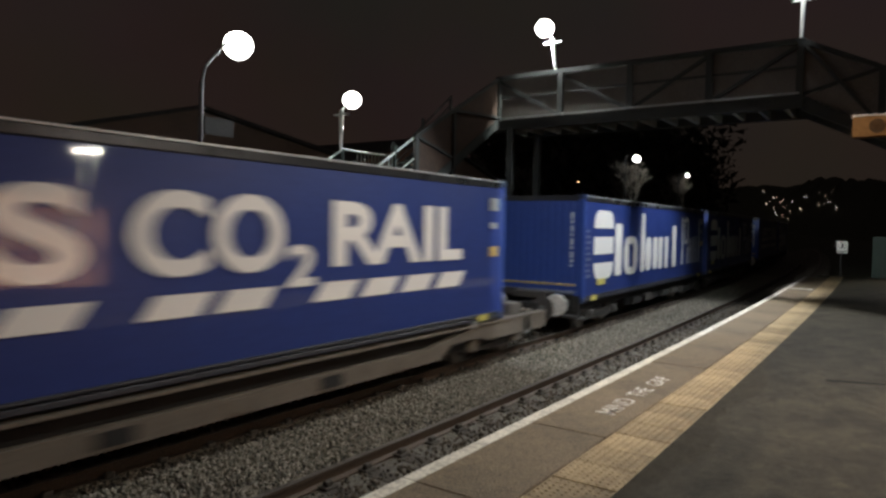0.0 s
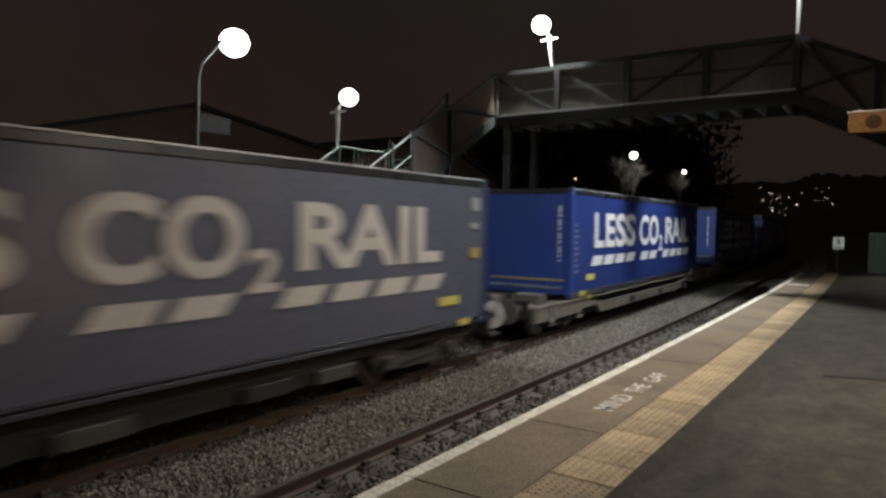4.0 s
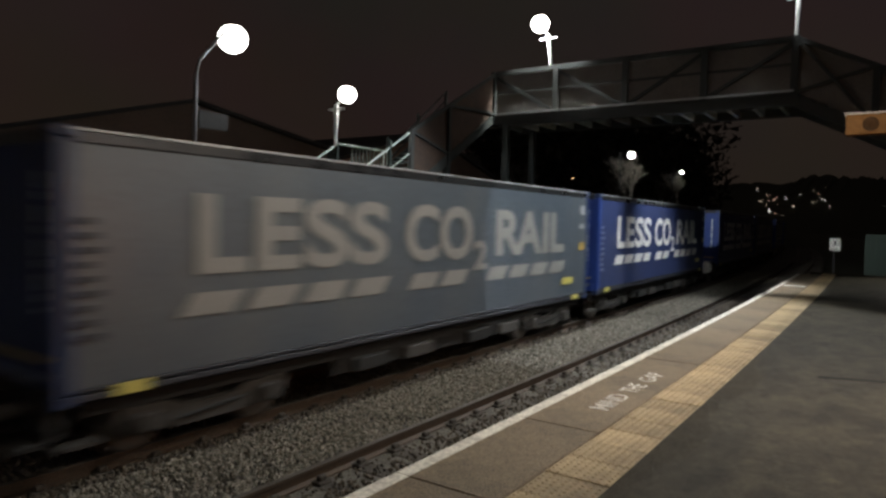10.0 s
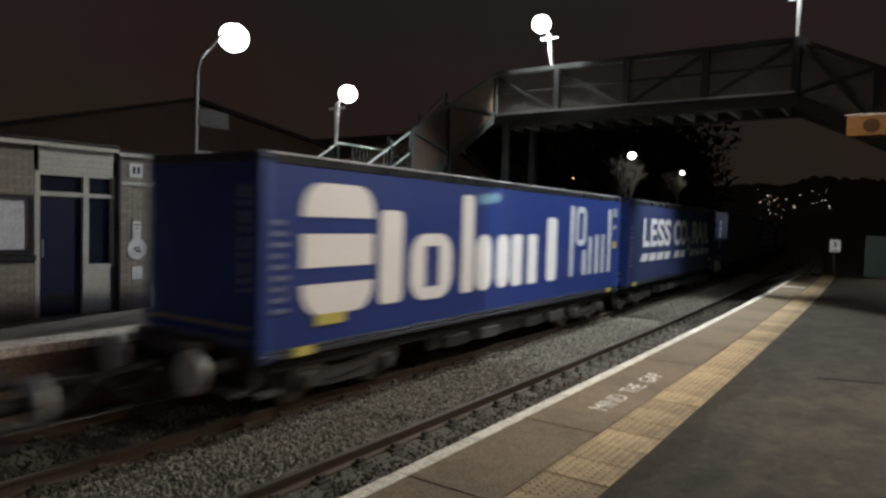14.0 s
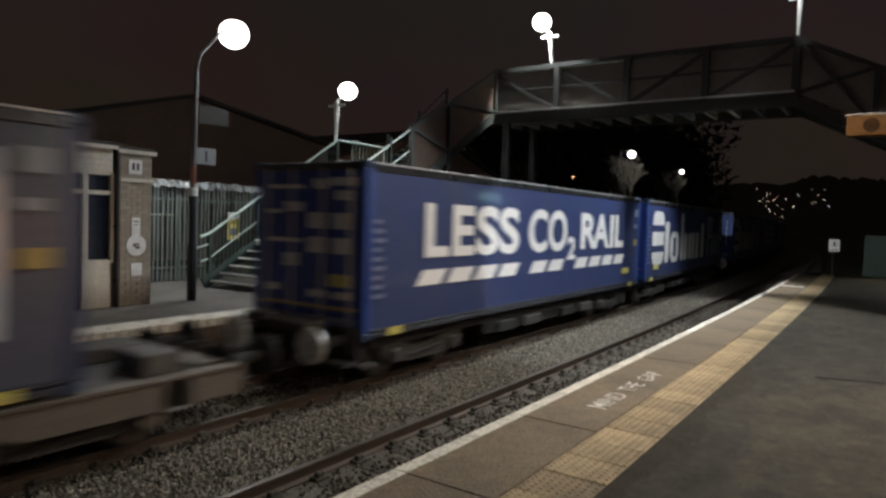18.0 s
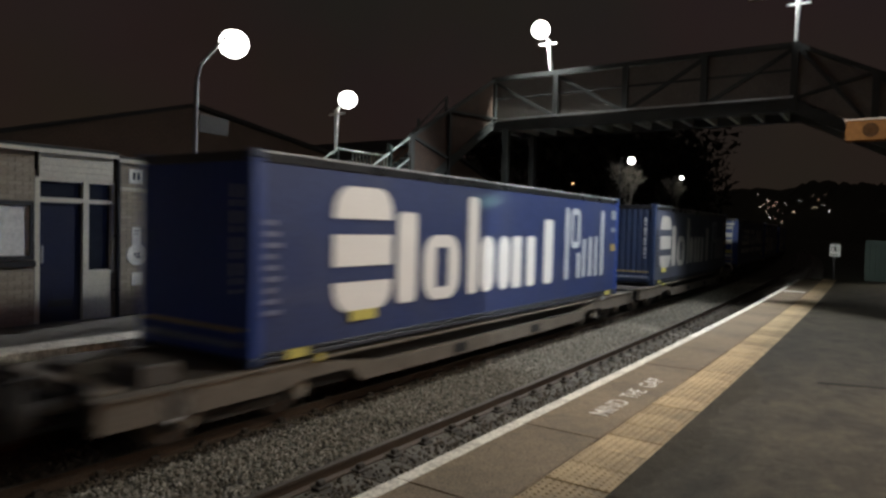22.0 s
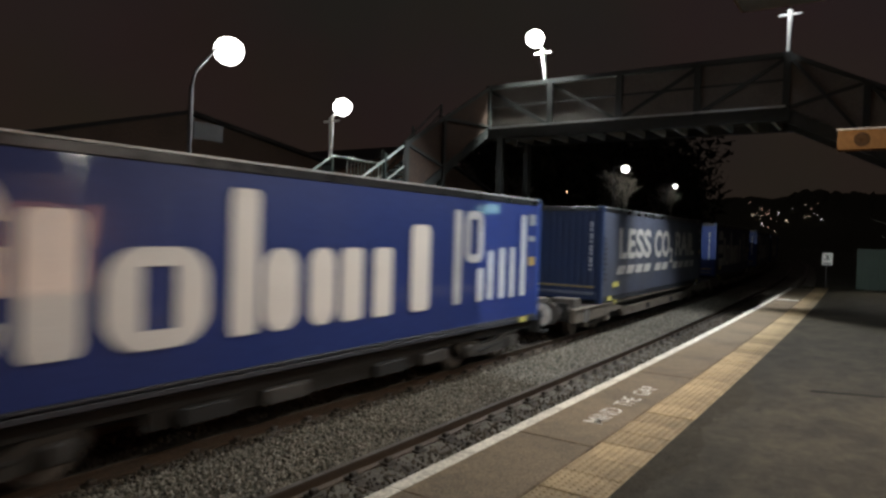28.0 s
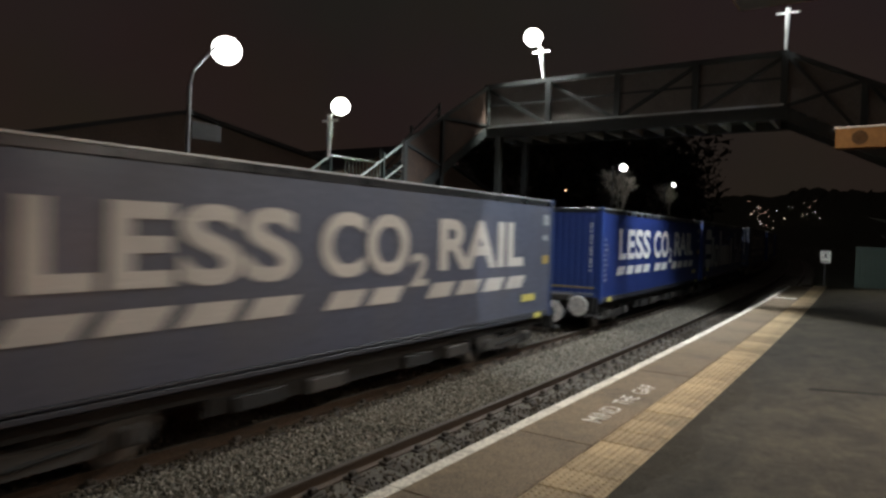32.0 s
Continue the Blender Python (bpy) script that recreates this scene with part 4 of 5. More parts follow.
            vs = [bm.verts.new((x + 0.03, yy, zz)) for yy, zz in ((ya - 0.08, zd(ya)), (y + 0.08, zd(y)), (y + 0.08, zc(y) - 0.06), (ya - 0.08, zc(ya) - 0.06))]
            bm.faces.new(vs)
            r = bmesh.ops.extrude_face_region(bm, geom=bm.faces[:])
            for v in r["geom"]:
                if isinstance(v, bmesh.types.BMVert):
                    v.co.x += 0.01
            part("side_panel", bm, PANEL, t)
    for k in range(30):
        y = yr - 0.15 - k * 0.31
        part("tread", boxes((BX + 0.05, BX + BW - 0.05, y - 0.30, y, zd(y) - 0.13, zd(y) - 0.08)), BRIDGE, t)
    for x in (BX, BX + BW):
        for y in (yl - 0.5, yr - 5.2):
            part("leg", boxes((x - 0.11, x + 0.11, y - 0.11, y + 0.11, ZP - 0.1, DECK - 0.3)), BRIDGE, t)
    return t, posts


bridge, POSTS = footbridge()


# ---------- lamps ----------
def lantern(parent, at, size=0.24):
    # sphere larger than the real lamp: its glare is put into the shape
    bm = bmesh.new()
    bmesh.ops.create_uvsphere(bm, u_segments=16, v_segments=10, radius=size)
    for v in bm.verts:
        v.co.z *= 0.94
    lens = part("lamp_glass", bm, LAMP_GLOW, parent, "glowing white lamp, oversized to include its glare", True)
    lens.location = at
    lens.visible_shadow = False
    bm = bmesh.new()
    bmesh.ops.create_cone(bm, cap_ends=True, segments=16, radius1=size * 0.52, radius2=size * 0.30, depth=0.06, matrix=Matrix.Translation((at[0], at[1], at[2] + size * 0.86)))
    part("lamp_cap", bm, BLACK, parent)


PALE_SIGN = mat("grey_sign_face", (0.19, 0.19, 0.185), 0.5, grain=20, stain=4, vary=0.1, stains=0.4, bump=0.05, dirt=(0.16, 0.16, 0.15))


def lamp_far_post():
    t = thing("street_lamp", "tall grey platform lamp post with black lower half and bright lantern", "street lamp", "platform lamps")
    x, y = 8.28, 11.9
    part("base", tube(bmesh.new(), (x, y, ZP - 0.01), (x, y, 2.05), 0.095), BLACK, t)
    part("lower_shaft", tube(bmesh.new(), (x, y, 2.05), (x, y, 3.10), 0.082), BLACK, t)
    part("shaft", tube(bmesh.new(), (x, y, 3.10), (x + 0.04, y, 5.62), 0.055, 0.045), POST_GREY, t)
    # reddish glint on the post, painted as a band
    part("copper_band", tube(bmesh.new(), (x, y, 3.28), (x, y, 3.66), 0.060, 0.060), mat("copper_band", (0.26, 0.12, 0.08), 0.35, metal=0.6, bump=0.05), t, "band round the post, a reddish glint put into its colour")
    part("collar", tube(bmesh.new(), (x, y, 3.06), (x, y, 3.22), 0.10), NOTICE, t, "pale collar band")
    bm = tube(bmesh.new(), (x + 0.04, y, 5.60), (x + 0.16, y + 0.05, 5.95), 0.03)
    tube(bm, (x + 0.16, y + 0.05, 5.95), (9.55, 12.56, 6.92), 0.03)
    tube(bm, (9.55, 12.56, 6.92), (9.83, 12.69, 7.04), 0.03)
    part("arm", bm, POST_GREY, t)
    lantern(t, (9.83, 12.69, 6.80), 0.335)
    # both boards are darkened in colour too, to look dim under the lamps
    part("sign_panel", boxes((x + 0.10, x + 0.82, y - 0.02, y + 0.0, 4.56, 4.92), bevel=0.004), BOGIE, t, "dark grey back of a sign board")
    part("small_sign_panel", boxes((x + 0.06, x + 0.52, y - 0.02, y + 0.0, 3.72, 4.06), bevel=0.004), PALE_SIGN, t, "small pale sign with a dark mark")
    part("sign_mark", boxes((x + 0.26, x + 0.31, y - 0.027, y - 0.021, 3.78, 4.0)), INK, t)
    return t


def lamp_on_post(name, foot, top, head, label, lit=True, cross=0.30, size=0.24, axis=1, arm=POST_WHITE):
    t = thing(name, label, "lamp", "footbridge lamps")
    part("shaft", tube(bmesh.new(), foot, top, 0.045, 0.072), POST_WHITE, t, "pale steel lamp post")
    a, b = Vector(top) - Vector((0, 0, 0.12)), Vector(top) - Vector((0, 0, 0.12))
    a[axis] -= cross
    b[axis] += cross
    part("crossbar", beam(bmesh.new(), a, b, 0.05, 0.05), POST_WHITE, t)
    if lit:
        part("bracket", tube(bmesh.new(), top, head, 0.03 if arm is POST_WHITE else 0.018), arm, t)
        lantern(t, head, size)
    return t


lamp_far_post()
lamp_on_post("stair_lamp", (14.27, SY1 + 0.05, 4.9), (14.28, SY1 + 0.05, 6.08), (14.58, 13.55, 6.42), "bright white lamp on the stair landing post", size=0.27)
lamp_on_post("bridge_lamp", (BX, POSTS[1] + 0.2, TOP + 0.06), (BX, POSTS[1] + 0.33, 8.95), (19.86, 9.95, 9.30), "bright white lamp on a post of the footbridge", size=0.30)
# the post's lantern is added, set high out of view on a thin arm
lamp_on_post("bridge_lamp", (BX, POSTS[4], TOP + 0.06), (BX, POSTS[4] - 0.02, 9.05), (19.55, POSTS[4] + 0.16, 10.62), "pale footbridge corner lamp post with an added, unseen lantern", size=0.26, arm=BLACK)
# body added for that spot, hidden behind the bridge panels
t = thing("bulkhead_lamp", "added unseen lamp on the far face of the footbridge", "lamp", "footbridge lamps")
part("bracket", boxes((22.08, 22.5, 3.27, 3.33, 7.62, 7.68)), GALV, t)
lantern(t, (22.5, 3.30, 7.62), 0.14)
# cut-off lantern of the near platform, seen edge on overhead
t = thing("platform_lantern", "long flat cut-off lantern over the near platform", "lamp", "platform lamps")
# housing kept black, with paler strips that draw its edge lines
part("housing", boxes((8.45, 9.45, -1.00, 1.71, 5.80, 5.90), bevel=0.02), BLACK, t)
part("edge_trim", boxes((9.452, 9.47, -1.00, 1.72, 5.80, 5.82), (8.45, 9.452, 1.712, 1.73, 5.80, 5.82)), CONCRETE, t)
part("arm", boxes((8.55, 8.65, -2.85, -1.0, 5.84, 5.89)), PANEL, t)
part("shaft", tube(bmesh.new(), (8.6, -2.85, ZP), (8.6, -2.85, 6.0), 0.08, 0.06), GALV, t)
for key, label, size in (("far_end", "distant bright platform lamp among bare trees", 0.22), ("farther_end", "distant small platform lamp among bare trees", 0.14)):
    (x, y, z) = LAMPS[key][0]
    t = thing("street_lamp", label, "street lamp", "platform lamps")
    # shaft and arm painted black to stand for the lack of light on them
    part("shaft", tube(bmesh.new(), (x, y + 0.7, 0.2), (x, y + 0.7, z + 0.2), 0.06, 0.04), BLACK, t)
    part("arm", tube(bmesh.new(), (x, y + 0.7, z + 0.15), (x, y, z + 0.26), 0.03), BLACK, t)
    lantern(t, (x, y, z), size)
t = thing("street_lamp", "tiny orange street light beyond the bridge", "street lamp")
part("shaft", tube(bmesh.new(), (58, 25.2, 0.5), (58, 25.2, 6.95), 0.06, 0.04), BLACK, t)
bm = bmesh.new()
bmesh.ops.create_uvsphere(bm, u_segments=8, v_segments=6, radius=0.05)
part("lamp_glass", bm, glow("orange_street_light", (1.0, 0.5, 0.25), 9.0), t).location = (58, 25.2, 7.02)
# posts and lanterns added for the two invented lamps behind the camera
for key in ("unseen_back_post", "unseen_back_near"):
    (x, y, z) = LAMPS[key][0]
    t = thing("street_lamp", "added unseen platform lamp post with bright lantern", "street lamp", "platform lamps")
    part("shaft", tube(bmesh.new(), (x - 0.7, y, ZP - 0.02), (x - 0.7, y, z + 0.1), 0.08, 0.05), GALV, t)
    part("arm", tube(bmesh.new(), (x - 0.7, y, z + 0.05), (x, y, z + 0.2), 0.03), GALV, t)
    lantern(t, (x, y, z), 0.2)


# ---------- signs and fence at the platform end ----------
def end_sign():
    t = thing("warning_sign", "small white warning sign on a post at the platform end", "sign", at=tuple(along(34.2, 1.75, 0)))
    # black post, so that it stays as dark as an unlit one
    part("post", tube(bmesh.new(), (0, 0.03, 0.2), (0, 0.03, 2.40), 0.03), BLACK, t)
    part("board", boxes((-0.03, -0.005, -0.21, 0.21, 1.86, 2.40), bevel=0.006), NOTICE, t)
    bm = bmesh.new()
    for k in range(24):
        a0, a1 = k / 24 * 6.283, (k + 1) / 24 * 6.283
        beam(bm, (-0.035, 0.145 * math.cos(a0), 2.2 + 0.145 * math.sin(a0)), (-0.035, 0.145 * math.cos(a1), 2.2 + 0.145 * math.sin(a1)), 0.03, 0.012)
    part("ring", bm, INK, t)
    part("slash", beam(bmesh.new(), (-0.035, 0.10, 2.30), (-0.035, -0.10, 2.10), 0.03, 0.012), INK, t)
    part("figure", boxes((-0.037, -0.033, -0.045, 0.035, 2.11, 2.29)), INK, t)
    part("printed_bar", boxes((-0.037, -0.033, -0.15, 0.15, 1.91, 1.95)), INK, t)


end_sign()
t = thing("hanging_sign", "amber platform sign box lit from above", "sign", at=(10.0, 0, 0))
part("box", boxes((-0.08, 0.08, -1.9, 0.60, 3.99, 4.25), bevel=0.008), SIGN_ORANGE, t)
# pale strip for the light that falls on the box's top edge
part("top_trim", boxes((-0.09, 0.09, -1.92, 0.62, 4.25, 4.268)), PANEL, t, "pale strip painted as the lit top edge")
bm = tube(bmesh.new(), (-0.085, 0.33, 4.12), (-0.079, 0.33, 4.12), 0.09, seg=20)
part("roundel", bm, mat("amber_roundel", (0.018, 0.009, 0.004), 0.9, spec=0.03, bump=0.02), t)
part("shaft", tube(bmesh.new(), (0, -1.5, ZP), (0, -1.5, 4.0), 0.05), GALV, t)
p0, p1 = along(34.4, 0.62, 0), along(34.4, -8.5, 0)
fp = thing("green_fence", "dark green close-boarded metal fence at the platform end", "fence", at=(p0.x, p0.y, 0))
for k in range(46):
    part("board", boxes((-0.02, 0.02, -0.2 * k - 0.195, -0.2 * k, 0.1, 2.62), bevel=0.004), BOARDS, fp)
part("rail", boxes((-0.07, -0.02, -9.2, 0.0, 2.45, 2.53)), BOARDS, fp)

# yellow notice on the fence beside the stairs
t = thing("yellow_notice", "yellow and white notice panel on the fence by the stairs", "sign", at=(11.90, 15.25, 0))
part("board", boxes((-0.20, 0.20, -0.02, 0.0, 1.98, 2.74), bevel=0.004), NOTICE_YELLOW, t)
part("header", boxes((-0.20, 0.20, -0.027, -0.021, 2.56, 2.74)), NOTICE, t)
part("printed_panel", boxes((-0.13, 0.13, -0.027, -0.021, 2.10, 2.30)), PALE_SIGN, t)


# ---------- houses, trees, hill ----------
def house(name, x0, x1, y0, y1, eaves, ridge, label, windows=(), base=0.2, xm=None, eaves_b=None):
    t = thing(name, label, "house", at=(0, 0, 0))
    eaves_b = eaves if eaves_b is None else eaves_b
    xm = (x0 + x1) / 2 if xm is None else xm
    for w in ((x0, x0 + 0.3, y0 + 0.3, y1 - 0.3, eaves), (x1 - 0.3, x1, y0 + 0.3, y1 - 0.3, eaves_b)):
        part("wall", boxes((*w[:4], base, w[4])), HOUSE_BRICK, t)
    for s, xe, ze in ((-1, x0 - 0.3, eaves), (1, x1 + 0.3, eaves_b)):
        bm = bmesh.new()
        prism(bm, [(xe, ze - 0.1), (xm, ridge), (xm, ridge + 0.15), (xe, ze + 0.05)][::-s], y0 - 0.3, y1 + 0.3)
        part("roof", bm, ROOF, t)
        part("gutter", tube(bmesh.new(), (xe, y0 - 0.3, ze - 0.1), (xe, y1 + 0.3, ze - 0.1), 0.06, seg=8), BLACK, t)
    for y in (y0, y1 - 0.3):
        bm = bmesh.new()
        prism(bm, [(x0, base), (x1, base), (x1, eaves_b), (xm, ridge), (x0, eaves)], y, y + 0.3)
        part("gable_wall", bm, HOUSE_BRICK, t)
    for xa, xb, za, zb, lit in windows:
        w = part("window", boxes((xa - 0.06, xb + 0.06, y0 - 0.04, y0 - 0.005, za - 0.06, zb + 0.06)), WHITE_WOOD, t)
        part("pane", boxes((xa, xb, y0 - 0.05, y0 - 0.041, za, zb)), lit or GLASS, w)
        part("glazing_bar", boxes((xa + (xb - xa) * 0.48, xa + (xb - xa) * 0.54, y0 - 0.056, y0 - 0.0505, za, zb)), WHITE_WOOD, w)
    return t


house("house", 8.5, 22.4, 22.0, 31.0, 5.1, 6.95, "dark house with a low slate roof behind the fence", [(10.2, 11.2, 2.6, 3.8, None), (13.6, 14.6, 2.6, 3.8, None), (18.7, 19.9, 3.5, 4.7, None)], xm=15.2, eaves_b=5.95)
house("house", 23.0, 38.0, 22.0, 31.0, 5.5, 7.6, "brick house beyond the stairs with dark windows", [(24.0, 25.0, 3.6, 4.8, None), (26.6, 27.6, 3.6, 4.8, None)])
house("house", -6.0, 6.0, 23.0, 32.0, 3.6, 5.6, "dark house behind the station building")


def bare_tree(x, y, z, height, seed, label, depth=5, spread=0.75):
    rng = random.Random(seed)
    t = thing("bare_tree", label, "tree", "bare trees", at=(x, y, z))
    trunk, limbs = bmesh.new(), bmesh.new()
    segs = []
    def grow(p, d, length, r, k):
        q = p + d * length
        segs.append((p, q, r, r * 0.7, k))
        if k == 0:
            return
        for _ in range(3 if k > 1 else 4):
            a = Vector((rng.uniform(-1, 1), rng.uniform(-1, 1), rng.uniform(-0.25, 0.7)))
            nd = (d * 0.75 + a * spread).normalized()
            grow(q - d * length * rng.uniform(0, 0.35), nd, length * rng.uniform(0.58, 0.82) * (0.36 if k == depth else 1.0), r * 0.58, k - 1)
    grow(Vector((0, 0, 0)), Vector((0, 0, 1)), height * 0.58, height * 0.011, depth)
    for p, q, r0, r1, k in segs:
        b = trunk if k >= depth - 1 else limbs
        tube(b, p, q, max(r0, 0.011), max(r1, 0.008), 5 if k >= depth - 1 else 3)
    part("trunk", trunk, BARK, t)
    part("crown", limbs, BARK, t, "bare winter branches")
    return t


first = bare_tree(40.2, 13.8, 0.2, 7.3, 1, "slender bare winter tree lit by a platform lamp", 6, 0.35)
second = bare_tree(54.3, 14.4, 0.2, 7.2, 2, "slender bare winter tree lit by a platform lamp", 6, 0.35)
for k, (x, y) in enumerate(((58, 21), (47, 24), (66, 19), (38, 25))):
    copy_thing(first if k % 2 == 0 else second, pose(x, y, 0.4, 0, 0, 70 * k + 20))


def woods(name, x0, x1, y0, y1, count, h0, h1, seed, label, z=0.0):
    """Dense dark scrub from many small leaf clumps."""
    rng = np.random.default_rng(seed)
    V, F = [], []
    for i in range(count):
        bx, by = rng.uniform(x0, x1), rng.uniform(y0, y1)
        if y1 > 0 and by < 0.205 * bx + 3:
            by += 0.205 * bx + 3 - y0 * 0.4
        h = rng.uniform(h0, h1)
        if by > 0.60 * bx:
            by = rng.uniform(0.30, 0.60) * bx
        n = 280
        a = rng.uniform(0, 6.283, n)
        zz = rng.uniform(0.05, 1.0, n) * h
        r = (0.35 + 0.9 * np.sin(np.clip(zz / h, 0, 1) * 2.6)) * rng.uniform(0.3, 1.0, n) * h * 0.28
        for k in range(n):
            c = np.array((bx + r[k] * math.cos(a[k]), by + r[k] * math.sin(a[k]), z + zz[k]))
            s = rng.uniform(0.18, 0.5)
            d = rng.normal(0, s, (3, 3))
            b = len(V)
            V.extend((c + d[0], c + d[1], c + d[2]))
            F.append((b, b + 1, b + 2))
    me = bpy.data.meshes.new(name)
    me.from_pydata([tuple(v) for v in V], [], F)
    return tagged(link(name, me, WOODS), label, "woods", kind="stuff")


woods("dark_woods", 62, 125, 20, 70, 190, 11, 15.5, 8, "tall dark woods on the slope behind the lamps", 3.2)
woods("dark_woods", 38, 120, -30, -2, 130, 3, 7, 9, "dark scrub and trees beyond the platform end")
# far hillside with lights
rng = random.Random(12)
TOWN = [glow("warm_town_light", (1.0, 0.80, 0.55), 2.4), glow("white_town_light", (1.0, 0.95, 0.85), 4.0), glow("red_town_light", (1.0, 0.6, 0.42), 1.8)]
for k in range(36):
    side = 0.162 - 0.088 * (rng.random() ** 1.3)
    rise = min(0.050, max(0.008, 0.036 + rng.gauss(0, 0.008) - (0 if k % 5 else rng.uniform(0.006, 0.026))))
    x = 44.0 / (0.14 - rise)
    y, z = x * side, 5.2 + rise * x
    size = rng.choice((0.10, 0.12, 0.14, 0.16, 0.18, 0.28))
    bm = bmesh.new()
    bmesh.ops.create_icosphere(bm, subdivisions=2, radius=size)
    ob = finish("town_light", bm, TOWN[k % 3])
    ob.location = (x, y, z)
    tagged(ob, "distant glowing town light on the dark hillside", "light", "town lights on the hill")


# ---------- the freight train ----------
LEN, WID, TALL = 13.716, 2.55, 2.85
SIDE = -WID / 2          # the side towards the near platform


def curtain(seed):
    """The long curtain side with soft ripples, plus the flat far side and front."""
    rng = np.random.default_rng(seed)
    nx, nz = 84, 9
    ph = rng.uniform(0, 6.283, 6)
    bm = bmesh.new()
    rows = []
    for i in range(nx + 1):
        x = 0.16 + (LEN - 0.32) * i / nx
        col = []
        for j in range(nz + 1):
            w = j / nz
            d = 0.0022 * math.sin(x * 7.1 + ph[0] + w) + 0.007 * math.sin(x * 1.3 + ph[1] + 2 * w) + 0.0008 * math.sin(x * 15 + ph[2])
            col.append(bm.verts.new((x, SIDE + 0.018 + d * math.sin(w * math.pi) - 0.012 * math.sin(w * math.pi), 0.17 + (TALL - 0.31) * w)))
        rows.append(col)
    for a, b in zip(rows, rows[1:]):
        for j in range(nz):
            bm.faces.new((a[j], b[j], b[j + 1], a[j + 1]))
    return bm


def cut_letter(bm, x0, x1, z0, z1, slots=(), r=0.2):
    """A plain rounded white block in pieces, with slots left out."""
    xs = sorted({x0, x1, *[v for s in slots for v in s[:2]]})
    zs = sorted({z0, z1, *[v for s in slots for v in s[2:]]})
    rx = min(r, (x1 - x0) * 0.45)
    def inside(x, z):
        for a, b, c, d in slots:
            if a <= x <= b and c <= z <= d:
                return False
        return True
    n = 18
    m = 14
    gx = np.linspace(x0, x1, n + 1)
    gz = np.linspace(z0, z1, m + 1)
    gx = sorted({round(float(v), 3) for v in (*gx, *xs)})
    gz = sorted({round(float(v), 3) for v in (*gz, *zs)})
    cache = {}
    def corner(x, z):
        k = (round(float(x), 4), round(float(z), 4))
        if k not in cache:
            px, pz = float(x), float(z)
            cx, cz = min(max(px, x0 + rx), x1 - rx), min(max(pz, z0 + rx), z1 - rx)
            dx, dz = px - cx, pz - cz
            if dx and dz:
                f = max(abs(dx), abs(dz)) / math.hypot(dx, dz)
                px, pz = cx + dx * f, cz + dz * f
            cache[k] = bm.verts.new((px, 0, pz))
        return cache[k]
    for xa, xb in zip(gx, gx[1:]):
        for za, zb in zip(gz, gz[1:]):
            if inside((xa + xb) / 2, (za + zb) / 2):
                bm.faces.new((corner(xa, za), corner(xb, za), corner(xb, zb), corner(xa, zb)))
    return bm


def mesh_of(name, bm, material):
    me = bpy.data.meshes.new(name)
    bm.to_mesh(me)
    bm.free()
    me.materials.append(material)
    return me


# letter blocks of the operator's mark: x from, to, z from, to, slots
B0, XH, AS = 0.60, 1.72, 2.48
MARK = [
    ("bold", 0.70, 2.24, 0.57, 2.47, [(0.70, 2.24, 1.02, 2.47)], 0.40),
    ("bold", 0.70, 2.24, 0.57, 2.47, [(0.70, 2.24, 0.57, 1.26), (0.70, 2.24, 1.74, 2.47)], 0.40),
    ("bold", 0.70, 2.24, 0.57, 2.47, [(0.70, 2.24, 0.57, 1.98)], 0.40),
    ("bold", 2.40, 3.00, B0, 2.12, [], 0.12),
    ("bold", 3.22, 4.52, B0 - 0.02, XH + 0.02, [(3.66, 4.08, B0 + 0.2, XH - 0.2)], 0.42),
    ("bold", 4.84, 5.28, B0, AS, [], 0.08),
    ("bold", 5.36, 6.00, B0, XH, [], 0.30),
    ("bold", 6.20, 6.74, B0, XH, [], 0.24),
    ("bold", 6.86, 7.36, B0, XH, [], 0.10),
    ("bold", 7.62, 8.10, B0, XH, [], 0.08),
    ("bold", 8.62, 9.18, B0, 2.12, [], 0.12),
    ("thin", 9.98, 10.22, B0 + 0.03, AS - 0.04, [], 0.03),
    ("thin", 10.36, 11.04, 1.42, AS - 0.04, [(10.54, 10.84, 1.58, 2.28)], 0.22),
    ("thin", 10.84, 11.08, B0 + 0.03, 1.30, [], 0.06),
    ("thin", 11.26, 11.48, B0 + 0.03, 1.66, [], 0.10),
    ("thin", 11.74, 11.98, B0 + 0.03, 1.72, [], 0.10),
    ("thin", 12.22, 12.42, B0 + 0.03, 1.72, [], 0.03),
    ("thin", 12.72, 12.94, B0 + 0.03, AS - 0.04, [], 0.03),
]
# slogan letters: character, x from, to, z from, to
SLOGAN = [("L", 1.58, 2.33), ("E", 2.46, 3.24), ("S", 3.30, 4.22, 1.265, 2.255), ("S", 4.25, 5.14, 1.265, 2.255), ("C", 5.62, 6.60, 1.26, 2.26), ("O", 6.66, 7.76, 1.26, 2.26),
          ("2", 7.82, 8.34, 1.03, 1.61), ("R", 8.69, 9.83), ("A", 9.54, 10.84), ("I", 10.91, 11.19), ("L", 11.34, 12.10)]
DASHES = [1.33 + 0.97 * k for k in range(4)] + [5.71, 6.68] + [8.30 + 0.985 * k for k in range(4)]


